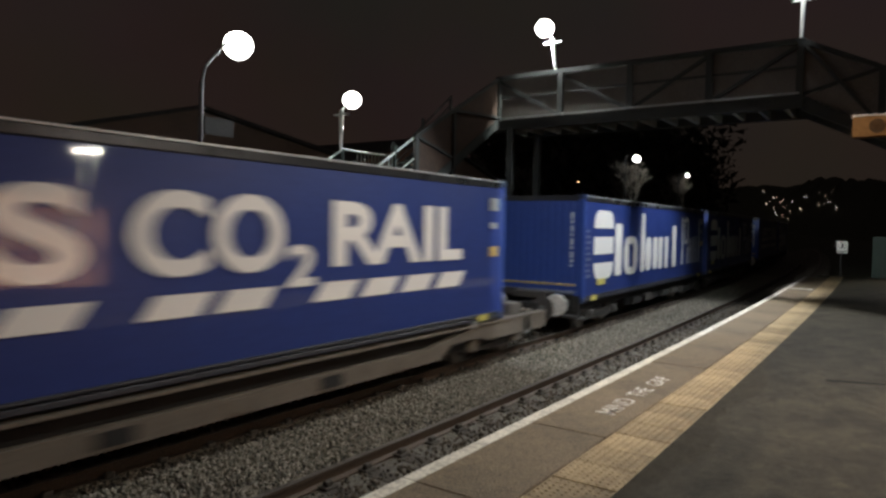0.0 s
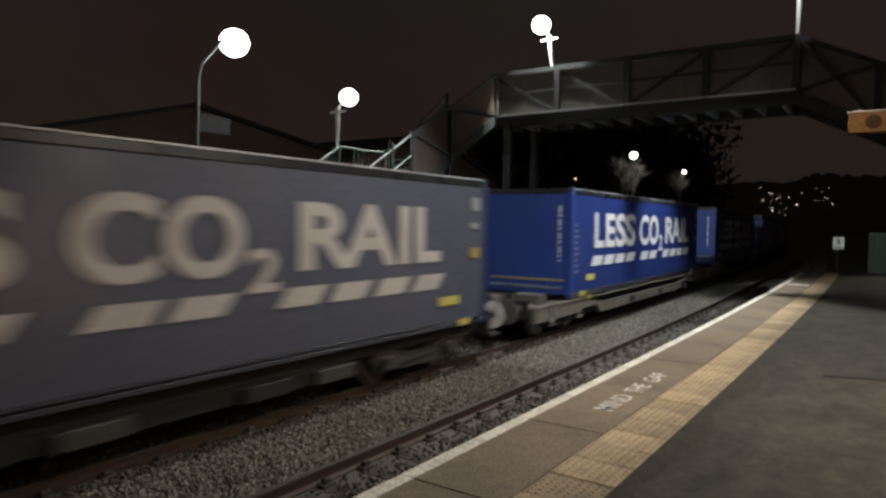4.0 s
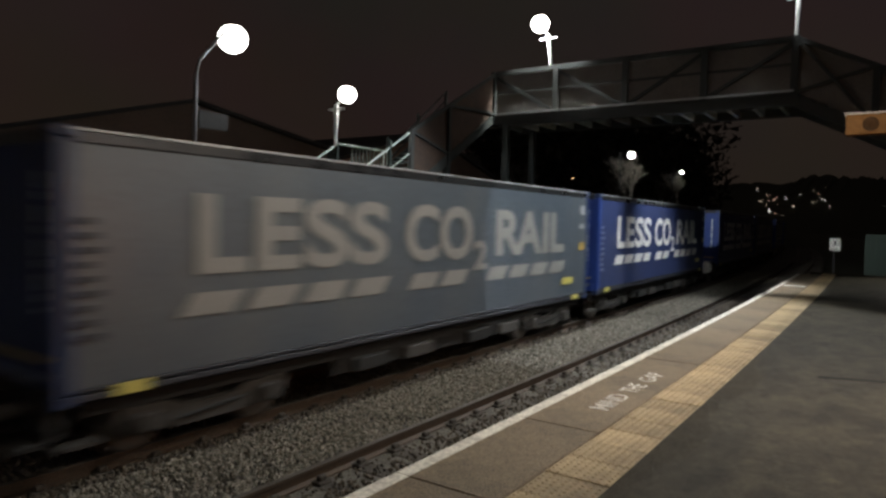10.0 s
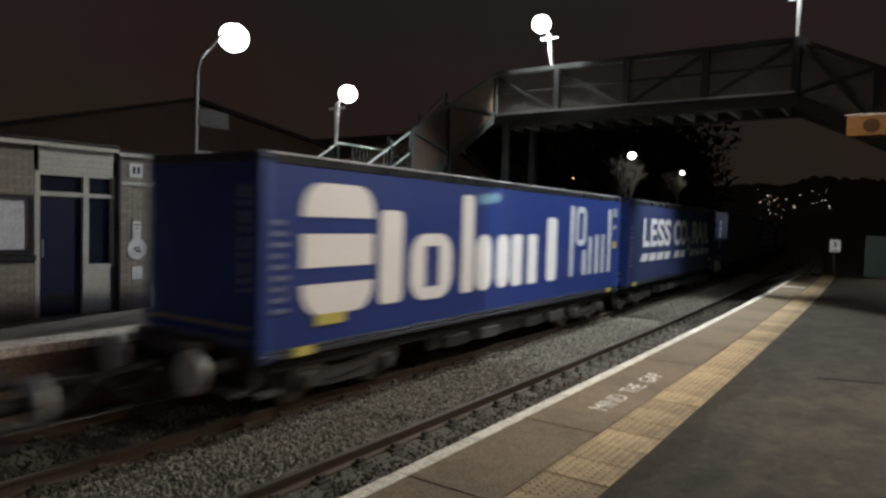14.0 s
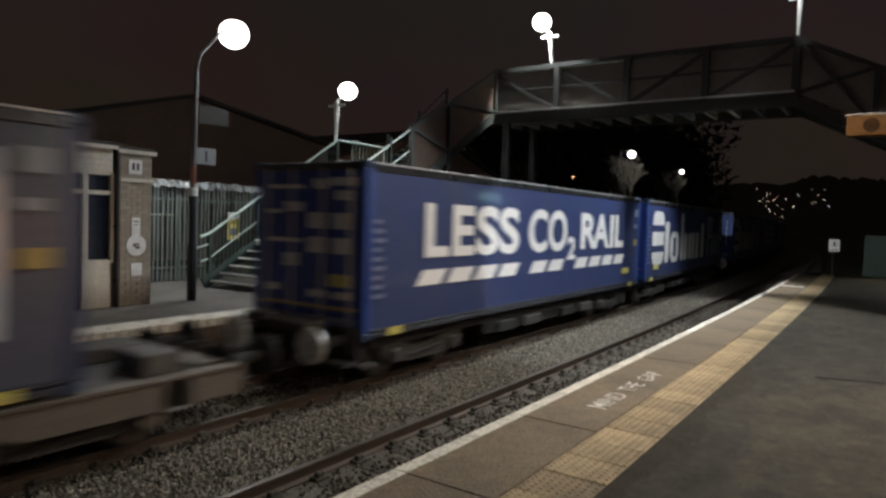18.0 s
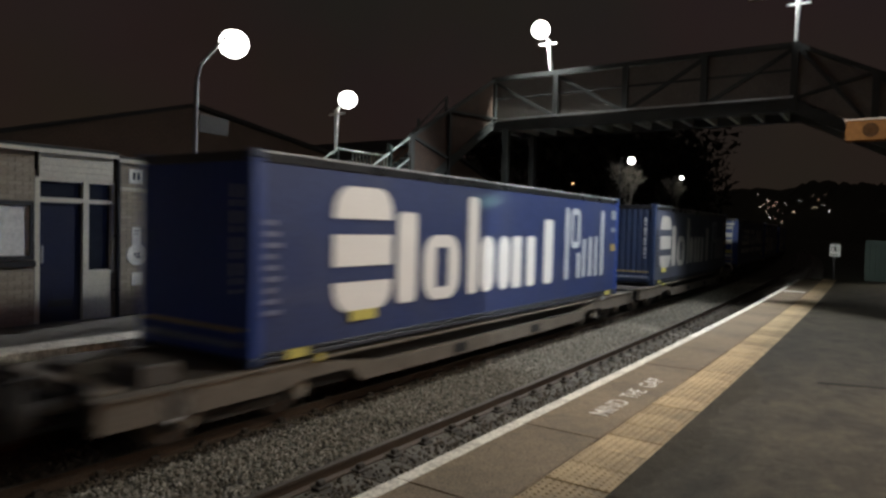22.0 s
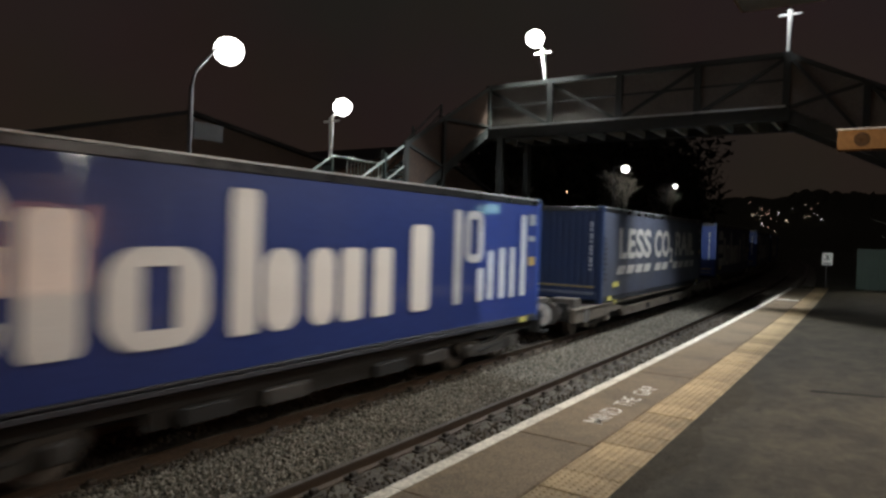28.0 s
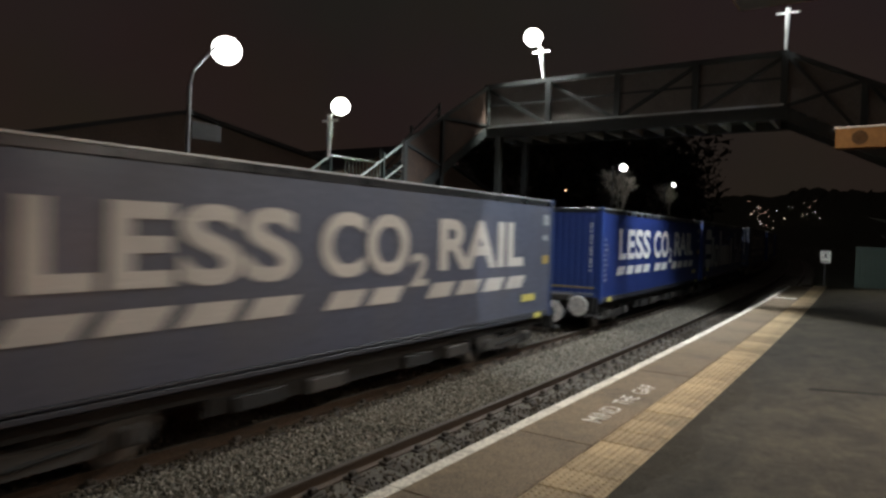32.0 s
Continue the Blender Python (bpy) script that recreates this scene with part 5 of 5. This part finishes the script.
def build_container(kind, colour, end, low):
    """One 45-foot curtain-sided container, base at z = 0, rear end at x = 0."""
    side_mat, end_mat, ink = {"bright": (BLUE, END_BLUE, LETTER), "dull": (DULL, END_BLUE, LETTER), "grey": (GREY, END_DARK, FADED), "hazy": (HAZY, END_DARK, FAINT)}[colour]
    look_text = {"bright": "bright blue", "dull": "faded blue", "grey": "dirty slate grey", "hazy": "hazy blue-grey"}[colour]
    text = "with white slogan" if kind == "slogan" else "with large white block shapes"
    t = thing("container", f"{look_text} curtain-sided freight container {text}", "container", "containers on the train")
    part("curtain", curtain(len(text) + len(colour)), side_mat, t, smooth=True)
    part("shell", boxes((0.06, LEN - 0.02, SIDE + 0.06, -SIDE - 0.01, 0.16, TALL - 0.10)), end_mat, t)
    part("roof", boxes((0.05, LEN - 0.05, SIDE + 0.09, -SIDE - 0.09, TALL - 0.09, TALL - 0.02), bevel=0.02), TOP_RAIL, t)
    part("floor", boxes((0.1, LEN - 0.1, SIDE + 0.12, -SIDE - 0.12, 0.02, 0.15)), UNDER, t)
    for sgn in (-1, 1):
        y = sgn * WID / 2
        yi = y - sgn * 0.09
        bm = bmesh.new()
        box(bm, 0.16, LEN - 0.16, min(y, yi), max(y, yi), TALL - 0.19, TALL - 0.02, bevel=0.035)
        part("roof_rail", bm, TOP_RAIL, t, "grey metal roof rail")
        # bright strip added for the highlight along the roof edge
        part("roof_lip", boxes((0.1, LEN - 0.1, *sorted((y + sgn * 0.004, y - sgn * 0.03)), TALL - 0.045, TALL - 0.016), bevel=0.006), GALV, t, "thin bright strip painted as the roof edge highlight")
        bm = bmesh.new()
        box(bm, 0.16, LEN - 0.16, min(y, yi), max(y, yi), 0.03, 0.10, bevel=0.01)
        box(bm, 0.16, LEN - 0.16, min(y + sgn * 0.006, yi), max(y + sgn * 0.006, yi), 0.125, 0.165, bevel=0.008)
        part("bottom_rail", bm, LOW_RAIL, t, "dark bottom rail")
        for x in (0.0, LEN - 0.16):
            part("corner_post", boxes((x, x + 0.16, min(y, y - sgn * 0.15), max(y, y - sgn * 0.15), 0.12, TALL - 0.12), bevel=0.012), end_mat, t)
    for x in (0.0, LEN - 0.178):
        for y in (SIDE - 0.004, -SIDE - 0.158):
            for z in (0.0, TALL - 0.118):
                part("corner_casting", boxes((x - 0.003, x + 0.181, y, y + 0.162, z, z + 0.118), bevel=0.012), END_DARK, t)
    # rear end: vertical flutes, or doors with bars and placards
    bm = bmesh.new()
    if end == "wall":
        n = 22
        pts = []
        for k in range(n + 1):
            y = SIDE + 0.15 + (WID - 0.30) * k / n
            pts.append((0.026 if k % 2 else 0.006, y))
        lo = [bm.verts.new((x, y, 0.30)) for x, y in pts]
        hi = [bm.verts.new((x, y, TALL - 0.16)) for x, y in pts]
        for k in range(n):
            bm.faces.new((lo[k], hi[k], hi[k + 1], lo[k + 1]))
        part("end_wall", bm, end_mat, t, "fluted blue steel end wall")
        for k in range(13):
            h = 0.055 + 0.03 * ((k * 7) % 3)
            part("end_code_mark", boxes((-0.006, 0.0, SIDE + 0.30, SIDE + 0.37, 0.95 + 0.115 * k, 0.95 + 0.115 * k + h)), THIN, t)
    else:
        box(bm, 0.01, 0.05, SIDE + 0.15, -0.01, 0.28, TALL - 0.16, bevel=0.006)
        part("end_door", bm, end_mat, t)
        part("end_door", boxes((0.01, 0.05, 0.01, -SIDE - 0.15, 0.28, TALL - 0.16), bevel=0.006), end_mat, t)
        for y in (-0.95, -0.35, 0.35, 0.95):
            part("lock_rod", tube(bmesh.new(), (-0.02, y, 0.2), (-0.02, y, TALL - 0.12), 0.018, seg=8), GALV, t, "galvanised door lock rod")
        for z in (0.8, 1.5, 2.2):
            part("door_rib", boxes((-0.005, 0.01, SIDE + 0.15, -SIDE - 0.15, z, z + 0.06)), end_mat, t)
        for k, (y, z, w, h) in enumerate(((-1.05, 2.45, 0.55, 0.13), (-0.98, 2.22, 0.36, 0.15), (-0.45, 2.40, 0.32, 0.16), (-0.95, 1.75, 0.40, 0.26), (-0.42, 1.75, 0.40, 0.26),
                                          (-0.95, 1.35, 0.40, 0.26), (-0.42, 1.35, 0.40, 0.26), (-1.0, 0.62, 0.40, 0.12), (-0.45, 0.62, 0.40, 0.12),
                                          (0.12, 2.40, 0.80, 0.07), (0.12, 2.02, 0.42, 0.16), (0.62, 1.98, 0.40, 0.07), (0.14, 1.50, 0.78, 0.07), (0.20, 1.10, 0.34, 0.22), (0.66, 0.66, 0.36, 0.12))):
            part("door_placard", boxes((-0.012, -0.006, y, y + w, z, z + h)), WORN_WHITE, t, "worn white door placard")
        part("warning_plate", boxes((-0.012, -0.006, -1.0, -0.5, 0.82, 1.02)), YELLOW, t, "yellow warning plate")
    part("end_bar", boxes((-0.02, 0.012, SIDE + 0.20, -SIDE - 0.20, 0.44, 0.49), bevel=0.004), RAIL_BEIGE_YELLOW, t, "dull yellow bar across the container end")
    part("end_ledge", boxes((-0.05, 0.01, SIDE + 0.22, -SIDE - 0.22, 0.23, 0.31), bevel=0.012), END_LEDGE, t, "scuffed pale buffer ledge low on the container end")
    part("end_sill", boxes((0.0, 0.08, SIDE + 0.16, -SIDE - 0.16, 0.10, 0.29), bevel=0.01), end_mat, t)
    part("end_header", boxes((0.0, 0.08, SIDE + 0.16, -SIDE - 0.16, TALL - 0.16, TALL - 0.02), bevel=0.01), TOP_RAIL, t)
    # side lettering
    face = SIDE - 0.012
    if kind == "slogan":
        for k, (letter, a, b, *zz) in enumerate(SLOGAN):
            key = ("slogan", k, ink.name)
            if key not in SHARED:
                me = words(letter, a, b, *(zz or (1.28, 2.24)), 0.03)
                me.materials.append(ink)
                SHARED[key] = me
            o = link("slogan_letter", SHARED[key], None, t, "white slogan letter")
            o.location.y = face if k % 2 else face - 0.001
        for x in DASHES:
            bm = bmesh.new()
            vs = [bm.verts.new((x + dx, 0, z)) for dx, z in ((0.0, 0.79), (0.76, 0.79), (0.97, 1.06), (0.21, 1.06))]
            bm.faces.new(vs)
            o = part("slogan_dash", bm, ink, t, "slanted white dash")
            o.location.y = face
    else:
        for k, (weight, a, b, c, d, slots, r) in enumerate(MARK):
            key = ("mark", k, ink.name)
            if key not in SHARED:
                SHARED[key] = mesh_of("mark_block", cut_letter(bmesh.new(), a, b, c, d, slots, r), ink if weight == "bold" else THIN)
            o = link("mark_block", SHARED[key], None, t, "white lettering block")
            o.location.y = face if weight == "bold" else face - 0.002
    # code marks and plates
    for z, w, h, m in ((2.22, 0.32, 0.25, PALE_LABEL), (1.86, 0.28, 0.12, PALE_LABEL), (1.30, 0.32, 0.20, DULL_LABEL)):
        part("code_label", boxes((13.10, 13.10 + w, face - 0.004, face, z, z + h)), m, t, "small label at the container front")
    for k in range(9):
        part("edge_mark", boxes((0.16, 0.46 - 0.05 * (k % 3), face - 0.004, face, 0.66 + 0.15 * k, 0.73 + 0.15 * k)), LOW_RAIL if colour in ("grey", "hazy") else THIN_BLUE, t)
    if kind == "mark" or not low:
        part("yellow_plate", boxes((1.0, 1.62, face - 0.006, face - 0.002, 0.42, 0.58)), YELLOW, t, "yellow side plate")
    else:
        part("yellow_plate", boxes((12.08, 12.72, face - 0.004, face, 0.46, 0.62)), YELLOW, t, "yellow side plate")
    part("yellow_plate", boxes((0.60, 0.98, SIDE - 0.012, SIDE - 0.006, 0.03, 0.16)), YELLOW, t, "small yellow plate on the bottom rail")
    part("yellow_plate", boxes((12.75, 13.1, SIDE - 0.012, SIDE - 0.006, 0.03, 0.15)), YELLOW, t, "small yellow plate on the bottom rail")
    return t


SHARED = {}
PALE_LABEL = mat("grimy_pale_label", (0.27, 0.28, 0.29), 0.5, grain=20, stain=4, vary=0.15, stains=0.5, bump=0.03, dirt=(0.12, 0.12, 0.12))
DULL_LABEL = mat("dull_yellow_label", (0.36, 0.25, 0.07), 0.5, grain=20, stain=5, vary=0.15, stains=0.5, bump=0.03, dirt=(0.16, 0.12, 0.06))
RAIL_BEIGE_YELLOW = mat("dull_yellow_bar", (0.40, 0.29, 0.10), 0.5, grain=25, stain=4, vary=0.15, stains=0.5, bump=0.05, dirt=(0.14, 0.11, 0.06))
END_LEDGE = mat("scuffed_end_ledge", (0.17, 0.19, 0.24), 0.5, grain=25, stain=3, vary=0.2, stains=0.8, bump=0.1, dirt=(0.05, 0.055, 0.08))
THIN_BLUE = mat("faint_blue_marking", (0.14, 0.155, 0.25), 0.5, bump=0.02)


def wheelset(t, x):
    for y in (-0.72, 0.72):
        s = 1 if y > 0 else -1
        bm = bmesh.new()
        tube(bm, (x, y - 0.065, 0.40), (x, y + 0.065, 0.40), 0.40, seg=28)
        tube(bm, (x, y - s * 0.065, 0.40), (x, y - s * 0.095, 0.40), 0.43, seg=28)
        w = part("wheel", bm, WHEEL, t)
        part("hub", tube(bmesh.new(), (x, y + s * 0.06, 0.40), (x, y + s * 0.13, 0.40), 0.14, seg=16), UNDER, w)
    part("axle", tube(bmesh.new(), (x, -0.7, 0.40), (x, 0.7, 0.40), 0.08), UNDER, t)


def bogie(t, x, low=False):
    """Two axles in a side frame, about x."""
    for dx in (-0.9, 0.9):
        wheelset(t, x + dx)
    for s in (-1, 1):
        y0, y1 = sorted((s * 0.96, s * 1.08))
        bm = bmesh.new()
        prism(bm, [(x - 1.25, 0.46), (x - 1.12, 0.30), (x - 0.68, 0.30), (x - 0.52, 0.24), (x + 0.52, 0.24), (x + 0.68, 0.30), (x + 1.12, 0.30), (x + 1.25, 0.46),
                   (x + 1.18, 0.60), (x + 0.55, 0.58), (x + 0.35, 0.48), (x - 0.35, 0.48), (x - 0.55, 0.58), (x - 1.18, 0.60)], y0, y1)
        f = part("bogie_frame", bm, BOGIE, t, "grimy bogie side frame")
        for dx in (-0.9, 0.9):
            part("axlebox", boxes((x + dx - 0.15, x + dx + 0.15, *sorted((s * 1.04, s * 1.17)), 0.28, 0.52), bevel=0.03), SOLE if low else BOGIE, f, "axlebox")
            part("axlebox_cover", tube(bmesh.new(), (x + dx, s * 1.165, 0.41), (x + dx, s * 1.20, 0.41), 0.15 if low else 0.11, 0.13 if low else 0.10, 18), AXLEBOX if low else BOGIE, f, "dusty round axlebox cover")
            for q in (-0.2, 0.2):
                part("spring", tube(bmesh.new(), (x + dx + q, s * 1.05, 0.26), (x + dx + q, s * 1.05, 0.46), 0.055, seg=10), UNDER, f)
        part("brake_rod", tube(bmesh.new(), (x - 0.5, s * 1.10, 0.34), (x + 0.5, s * 1.10, 0.42), 0.025, seg=8), UNDER, f)
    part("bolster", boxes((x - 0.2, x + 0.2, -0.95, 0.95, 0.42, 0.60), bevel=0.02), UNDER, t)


def buffer_pair(t, x, d, reach, head=BUFFER):
    """Two buffers at the end x, reaching outwards in the direction d."""
    for y in (-0.87, 0.87):
        b = part("buffer", tube(bmesh.new(), (x, y, 0.78), (x + d * (reach - 0.07), y, 0.78), 0.10, 0.075, 14), UNDER, t)
        part("buffer_base", boxes((*sorted((x - d * 0.02, x + d * 0.06)), y - 0.22, y + 0.22, 0.56, 1.0), bevel=0.02), UNDER, b)
        bm = bmesh.new()
        tube(bm, (x + d * (reach - 0.07), y, 0.78), (x + d * (reach - 0.02), y, 0.78), 0.285, 0.285, 28)
        tube(bm, (x + d * (reach - 0.02), y, 0.78), (x + d * reach, y, 0.78), 0.285, 0.26, 28)
        part("buffer_head", bm, head, b, "round greased buffer head")
        bm = bmesh.new()
        for k in range(28):
            a0, a1 = k * math.tau / 28, (k + 1) * math.tau / 28
            beam(bm, (x + d * (reach - 0.05), y + 0.282 * math.cos(a0), 0.78 + 0.282 * math.sin(a0)), (x + d * (reach - 0.05), y + 0.282 * math.cos(a1), 0.78 + 0.282 * math.sin(a1)), 0.022, 0.022)
        part("buffer_rim", bm, GALV if head is BUFFER else BOGIE, b, "bright worn rim")
        if head is BUFFER:
            part("buffer_scuff", boxes((*sorted((x + d * (reach - 0.002), x + d * (reach + 0.004))), y - 0.24, y + 0.24, 0.768, 0.788)), GALV, b, "bright line across the head")


def coupling(t, x, d, reach):
    part("drawhook", beam(bmesh.new(), (x, 0, 0.86), (x + d * 0.35, 0, 0.84), 0.09, 0.14), UNDER, t)
    part("coupling_link", beam(bmesh.new(), (x + d * 0.30, 0, 0.80), (x + d * (reach + 0.05), 0, 0.72), 0.12, 0.06), UNDER, t)
    for y in (-0.35, 0.35):
        bm = bmesh.new()
        pts = [Vector((x + d * u * reach, y, 0.80 - 0.42 * math.sin(u * math.pi))) for u in (0, 0.2, 0.4, 0.6, 0.8, 1.0)]
        for a, b in zip(pts, pts[1:]):
            tube(bm, a, b, 0.028, seg=8)
        part("brake_hose", bm, BLACK, t, "black rubber brake hose")


def build_flat(outer):
    """Low flat wagon half with a visible side sill; outer: -1 when the buffer end is at the rear."""
    t = thing("flat_wagon", "grey-brown low flat wagon under a container", "wagon", "wagons of the train")
    over_in, over_out = 1.55, 2.0
    x0, x1 = (-over_out, LEN + over_in) if outer < 0 else (-over_in, LEN + over_out)
    for s in (-1, 1):
        y0, y1 = sorted((s * 1.16, s * 1.28))
        bm = bmesh.new()
        prism(bm, [(x0, 0.47), (x0 + 2.5, 0.47), (x0 + 2.9, 0.56), (x0 + 3.9, 0.56), (x0 + 4.2, 0.33), (x0 + 5.2, 0.32),
                   (x1 - 5.2, 0.32), (x1 - 4.2, 0.33), (x1 - 3.9, 0.56), (x1 - 2.9, 0.56), (x1 - 2.5, 0.47), (x1, 0.47),
                   (x1, 0.80), (x1 - 3.0, 0.80), (x1 - 4.6, 0.58), (x0 + 4.6, 0.58), (x0 + 3.0, 0.80), (x0, 0.80)], y0, y1)
        part("side_sill", bm, SOLE, t, "long grey-brown side sill")
        yy = sorted((s * 1.10, s * 1.31))
        part("top_flange", boxes((x0, x1, *yy, 0.80, 0.835)), SOLE, t)
        yy = sorted((s * 1.02, s * 1.10))
        part("inner_web", boxes((x0 + 3.0, x1 - 3.0, *yy, 0.34, 0.80)), UNDER, t)
        for x in (1.2, LEN - 1.2):
            part("spigot", boxes((x - 0.06, x + 0.06, *sorted((s * 1.29, s * 1.34)), 0.78, 0.90), bevel=0.01), YELLOW if x < 2 else GALV, t)
        for k in range(5):
            x = x0 + 5.4 + k * (x1 - x0 - 10.8) / 4
            part("sill_plate", boxes((x - 0.22, x + 0.22, *sorted((s * 1.28, s * 1.295)), 0.36, 0.54), bevel=0.004), UNDER if k % 2 else SOLE, t)
    part("deck", boxes((x0, x1, -1.10, 1.10, 0.76, 0.80)), DECK_STEEL, t, "grimy wagon deck plate")
    for x in (x0 + 2.05, x1 - 2.05):
        bogie(t, x, True)
    part("headstock", boxes((x0, x0 + 0.12, -1.15, 1.15, 0.50, 0.79)), UNDER, t)
    part("headstock", boxes((x1 - 0.12, x1, -1.15, 1.15, 0.50, 0.79)), UNDER, t)
    xo, d = (x0, -1) if outer < 0 else (x1, 1)
    buffer_pair(t, xo, d, 0.75, BOGIE)
    coupling(t, xo, d, 0.8)
    e = xo - d * 0.9
    part("end_gear", boxes((e - 0.25, e + 0.25, -1.0, -0.30, 0.80, 1.06), (e - 0.5, e + 0.5, 0.1, 0.75, 0.80, 0.98), bevel=0.02), DECK_STEEL, t, "boxed brake gear on the wagon end")
    part("bridge_plate", boxes((*sorted((xo - d * 0.1, xo - d * 0.45)), -1.0, 1.0, 0.805, 0.86), bevel=0.01), SOLE, t)
    part("brake_wheel", tube(bmesh.new(), (e, -1.24, 0.62), (e, -1.28, 0.62), 0.20, seg=20), GALV, t)
    xi = x1 if outer < 0 else x0
    part("inner_drawbar", beam(bmesh.new(), (xi, 0, 0.55), (xi - outer * 0.6, 0, 0.55), 0.2, 0.2), UNDER, t)
    return t


def build_pocket(outer):
    """Low wagon half hidden under its container, with round buffers at the outer end."""
    t = thing("low_wagon", "grimy low container wagon with round buffers, shade in its colour", "wagon", "wagons of the train")
    over_in = 0.36
    x0, x1 = (-0.06, LEN + over_in) if outer < 0 else (-over_in, LEN + 0.36)
    for s in (-1, 1):
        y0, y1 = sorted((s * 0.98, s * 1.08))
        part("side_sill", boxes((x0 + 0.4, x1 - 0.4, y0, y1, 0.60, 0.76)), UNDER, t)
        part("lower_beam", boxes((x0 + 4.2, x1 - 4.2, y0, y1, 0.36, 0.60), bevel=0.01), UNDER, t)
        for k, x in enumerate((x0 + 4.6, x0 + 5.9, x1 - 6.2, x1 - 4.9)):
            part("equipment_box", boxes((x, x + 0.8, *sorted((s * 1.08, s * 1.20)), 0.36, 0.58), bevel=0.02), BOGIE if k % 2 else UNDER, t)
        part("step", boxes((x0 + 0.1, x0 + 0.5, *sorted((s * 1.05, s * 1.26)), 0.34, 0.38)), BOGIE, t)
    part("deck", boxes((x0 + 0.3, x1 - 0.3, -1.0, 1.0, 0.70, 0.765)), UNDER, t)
    for x in (1.95, LEN - 1.95):
        bogie(t, x)
    xo, d = (x0, -1) if outer < 0 else (x1, 1)
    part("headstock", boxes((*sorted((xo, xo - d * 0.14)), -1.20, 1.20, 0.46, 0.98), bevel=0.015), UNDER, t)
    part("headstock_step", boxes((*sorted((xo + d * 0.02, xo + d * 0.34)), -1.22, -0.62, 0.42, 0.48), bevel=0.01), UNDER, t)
    buffer_pair(t, xo, d, 0.72 if d < 0 else 0.68)
    coupling(t, xo, d, 1.55)
    part("end_gear", boxes((*sorted((xo, xo + d * 0.5)), -0.5, 0.5, 0.90, 1.06), (*sorted((xo, xo + d * 0.3)), 0.55, 1.1, 0.92, 1.10), bevel=0.02), BOGIE, t)
    xi = x1 if outer < 0 else x0
    part("inner_drawbar", beam(bmesh.new(), (xi, 0, 0.60), (xi - outer * 0.2, 0, 0.60), 0.2, 0.2), UNDER, t)
    return t


# order of the train from front to back: wagon kind, lettering, colour
ORDER = [("P", "mark", "bright"), ("P", "slogan", "dull"), ("P", "mark", "bright"), ("P", "mark", "bright"),
         ("M", "slogan", "bright"), ("M", "slogan", "bright"), ("P", "slogan", "grey"), ("P", "slogan", "bright"),
         ("P", "slogan", "dull"), ("P", "slogan", "hazy"), ("P", "slogan", "dull"), ("P", "mark", "bright"),
         ("P", "mark", "dull"), ("P", "slogan", "dull"), ("M", "mark", "grey"), ("M", "mark", "dull"),
         ("M", "mark", "dull"), ("M", "slogan", "grey"), ("P", "mark", "bright"), ("P", "slogan", "bright"),
         ("P", "slogan", "grey"), ("P", "mark", "dull")]
LEAD = 4                     # cars ahead of the one that passes at the start
DOORS = {LEAD + 9}
GAP_FLAT, GAP_MIXED, GAP_LOW, GAP_FLAT_IN, GAP_LOW_IN = 5.36, 4.40, 3.59, 4.08, 0.94


def joint(i):
    """The space between car i and the next one."""
    a, b = ORDER[i][0], ORDER[i + 1][0]
    if i % 2 == 0:
        return GAP_FLAT_IN if a == "M" else GAP_LOW_IN
    return {"MM": GAP_FLAT, "PP": GAP_LOW}.get(a + b, GAP_MIXED)


def run(t):
    """How far the rear end of car LEAD has come along the line."""
    u = (t - 16.0) / 16.0
    return 137.36 + 136.21 * u - 2.87 * u * u


VIEW_SHIFT = {8: 0.10, 9: 0.10, 10: -0.06, 19: -0.10}    # shifts that fit single cars to the camera's view
BACK = [0.0] * len(ORDER)
for i in range(LEAD, len(ORDER) - 1):
    BACK[i + 1] = BACK[i] + joint(i) + LEN
for i in range(LEAD - 1, -1, -1):
    BACK[i] = BACK[i + 1] - joint(i) - LEN
CARS = []
made = {}
for i, (kind, text, colour) in enumerate(ORDER):
    outer = 1 if i % 2 == 0 else -1
    end = "doors" if i in DOORS else "wall"
    zc = 0.86 if kind == "M" else 0.79
    for key, build in (((text, colour, end, kind), lambda: build_container(text, colour, end, kind == "P")), ((kind, outer), lambda: build_flat(outer) if kind == "M" else build_pocket(outer))):
        if key in made:
            ob = copy_thing(made[key], Matrix.Identity(4))
        else:
            ob = made[key] = build()
        CARS.append((ob, BACK[i] + VIEW_SHIFT.get(i, 0.0), zc if len(key) == 4 else 0.0))
# one container carries a narrower mark, set further forward
for child in CARS[2 * 15][0].children:
    if child.name.startswith("mark_block"):
        child.location.x, child.scale.x = 0.83, 0.90
    elif child.name.startswith("yellow_plate") and child.bound_box[0][0] < 1.5 and child.bound_box[0][2] > 0.3:
        child.location.x = 0.85


def motions():
    for ob, back, z in CARS:
        rows = []
        for k in range(17):
            t = 2.0 * k
            s = run(t) - back + LEN / 2
            rows.append((t, on_line(s, FAR_C, z) @ Matrix.Translation((-LEN / 2, 0, 0))))
        walk(ob, rows)


motions()
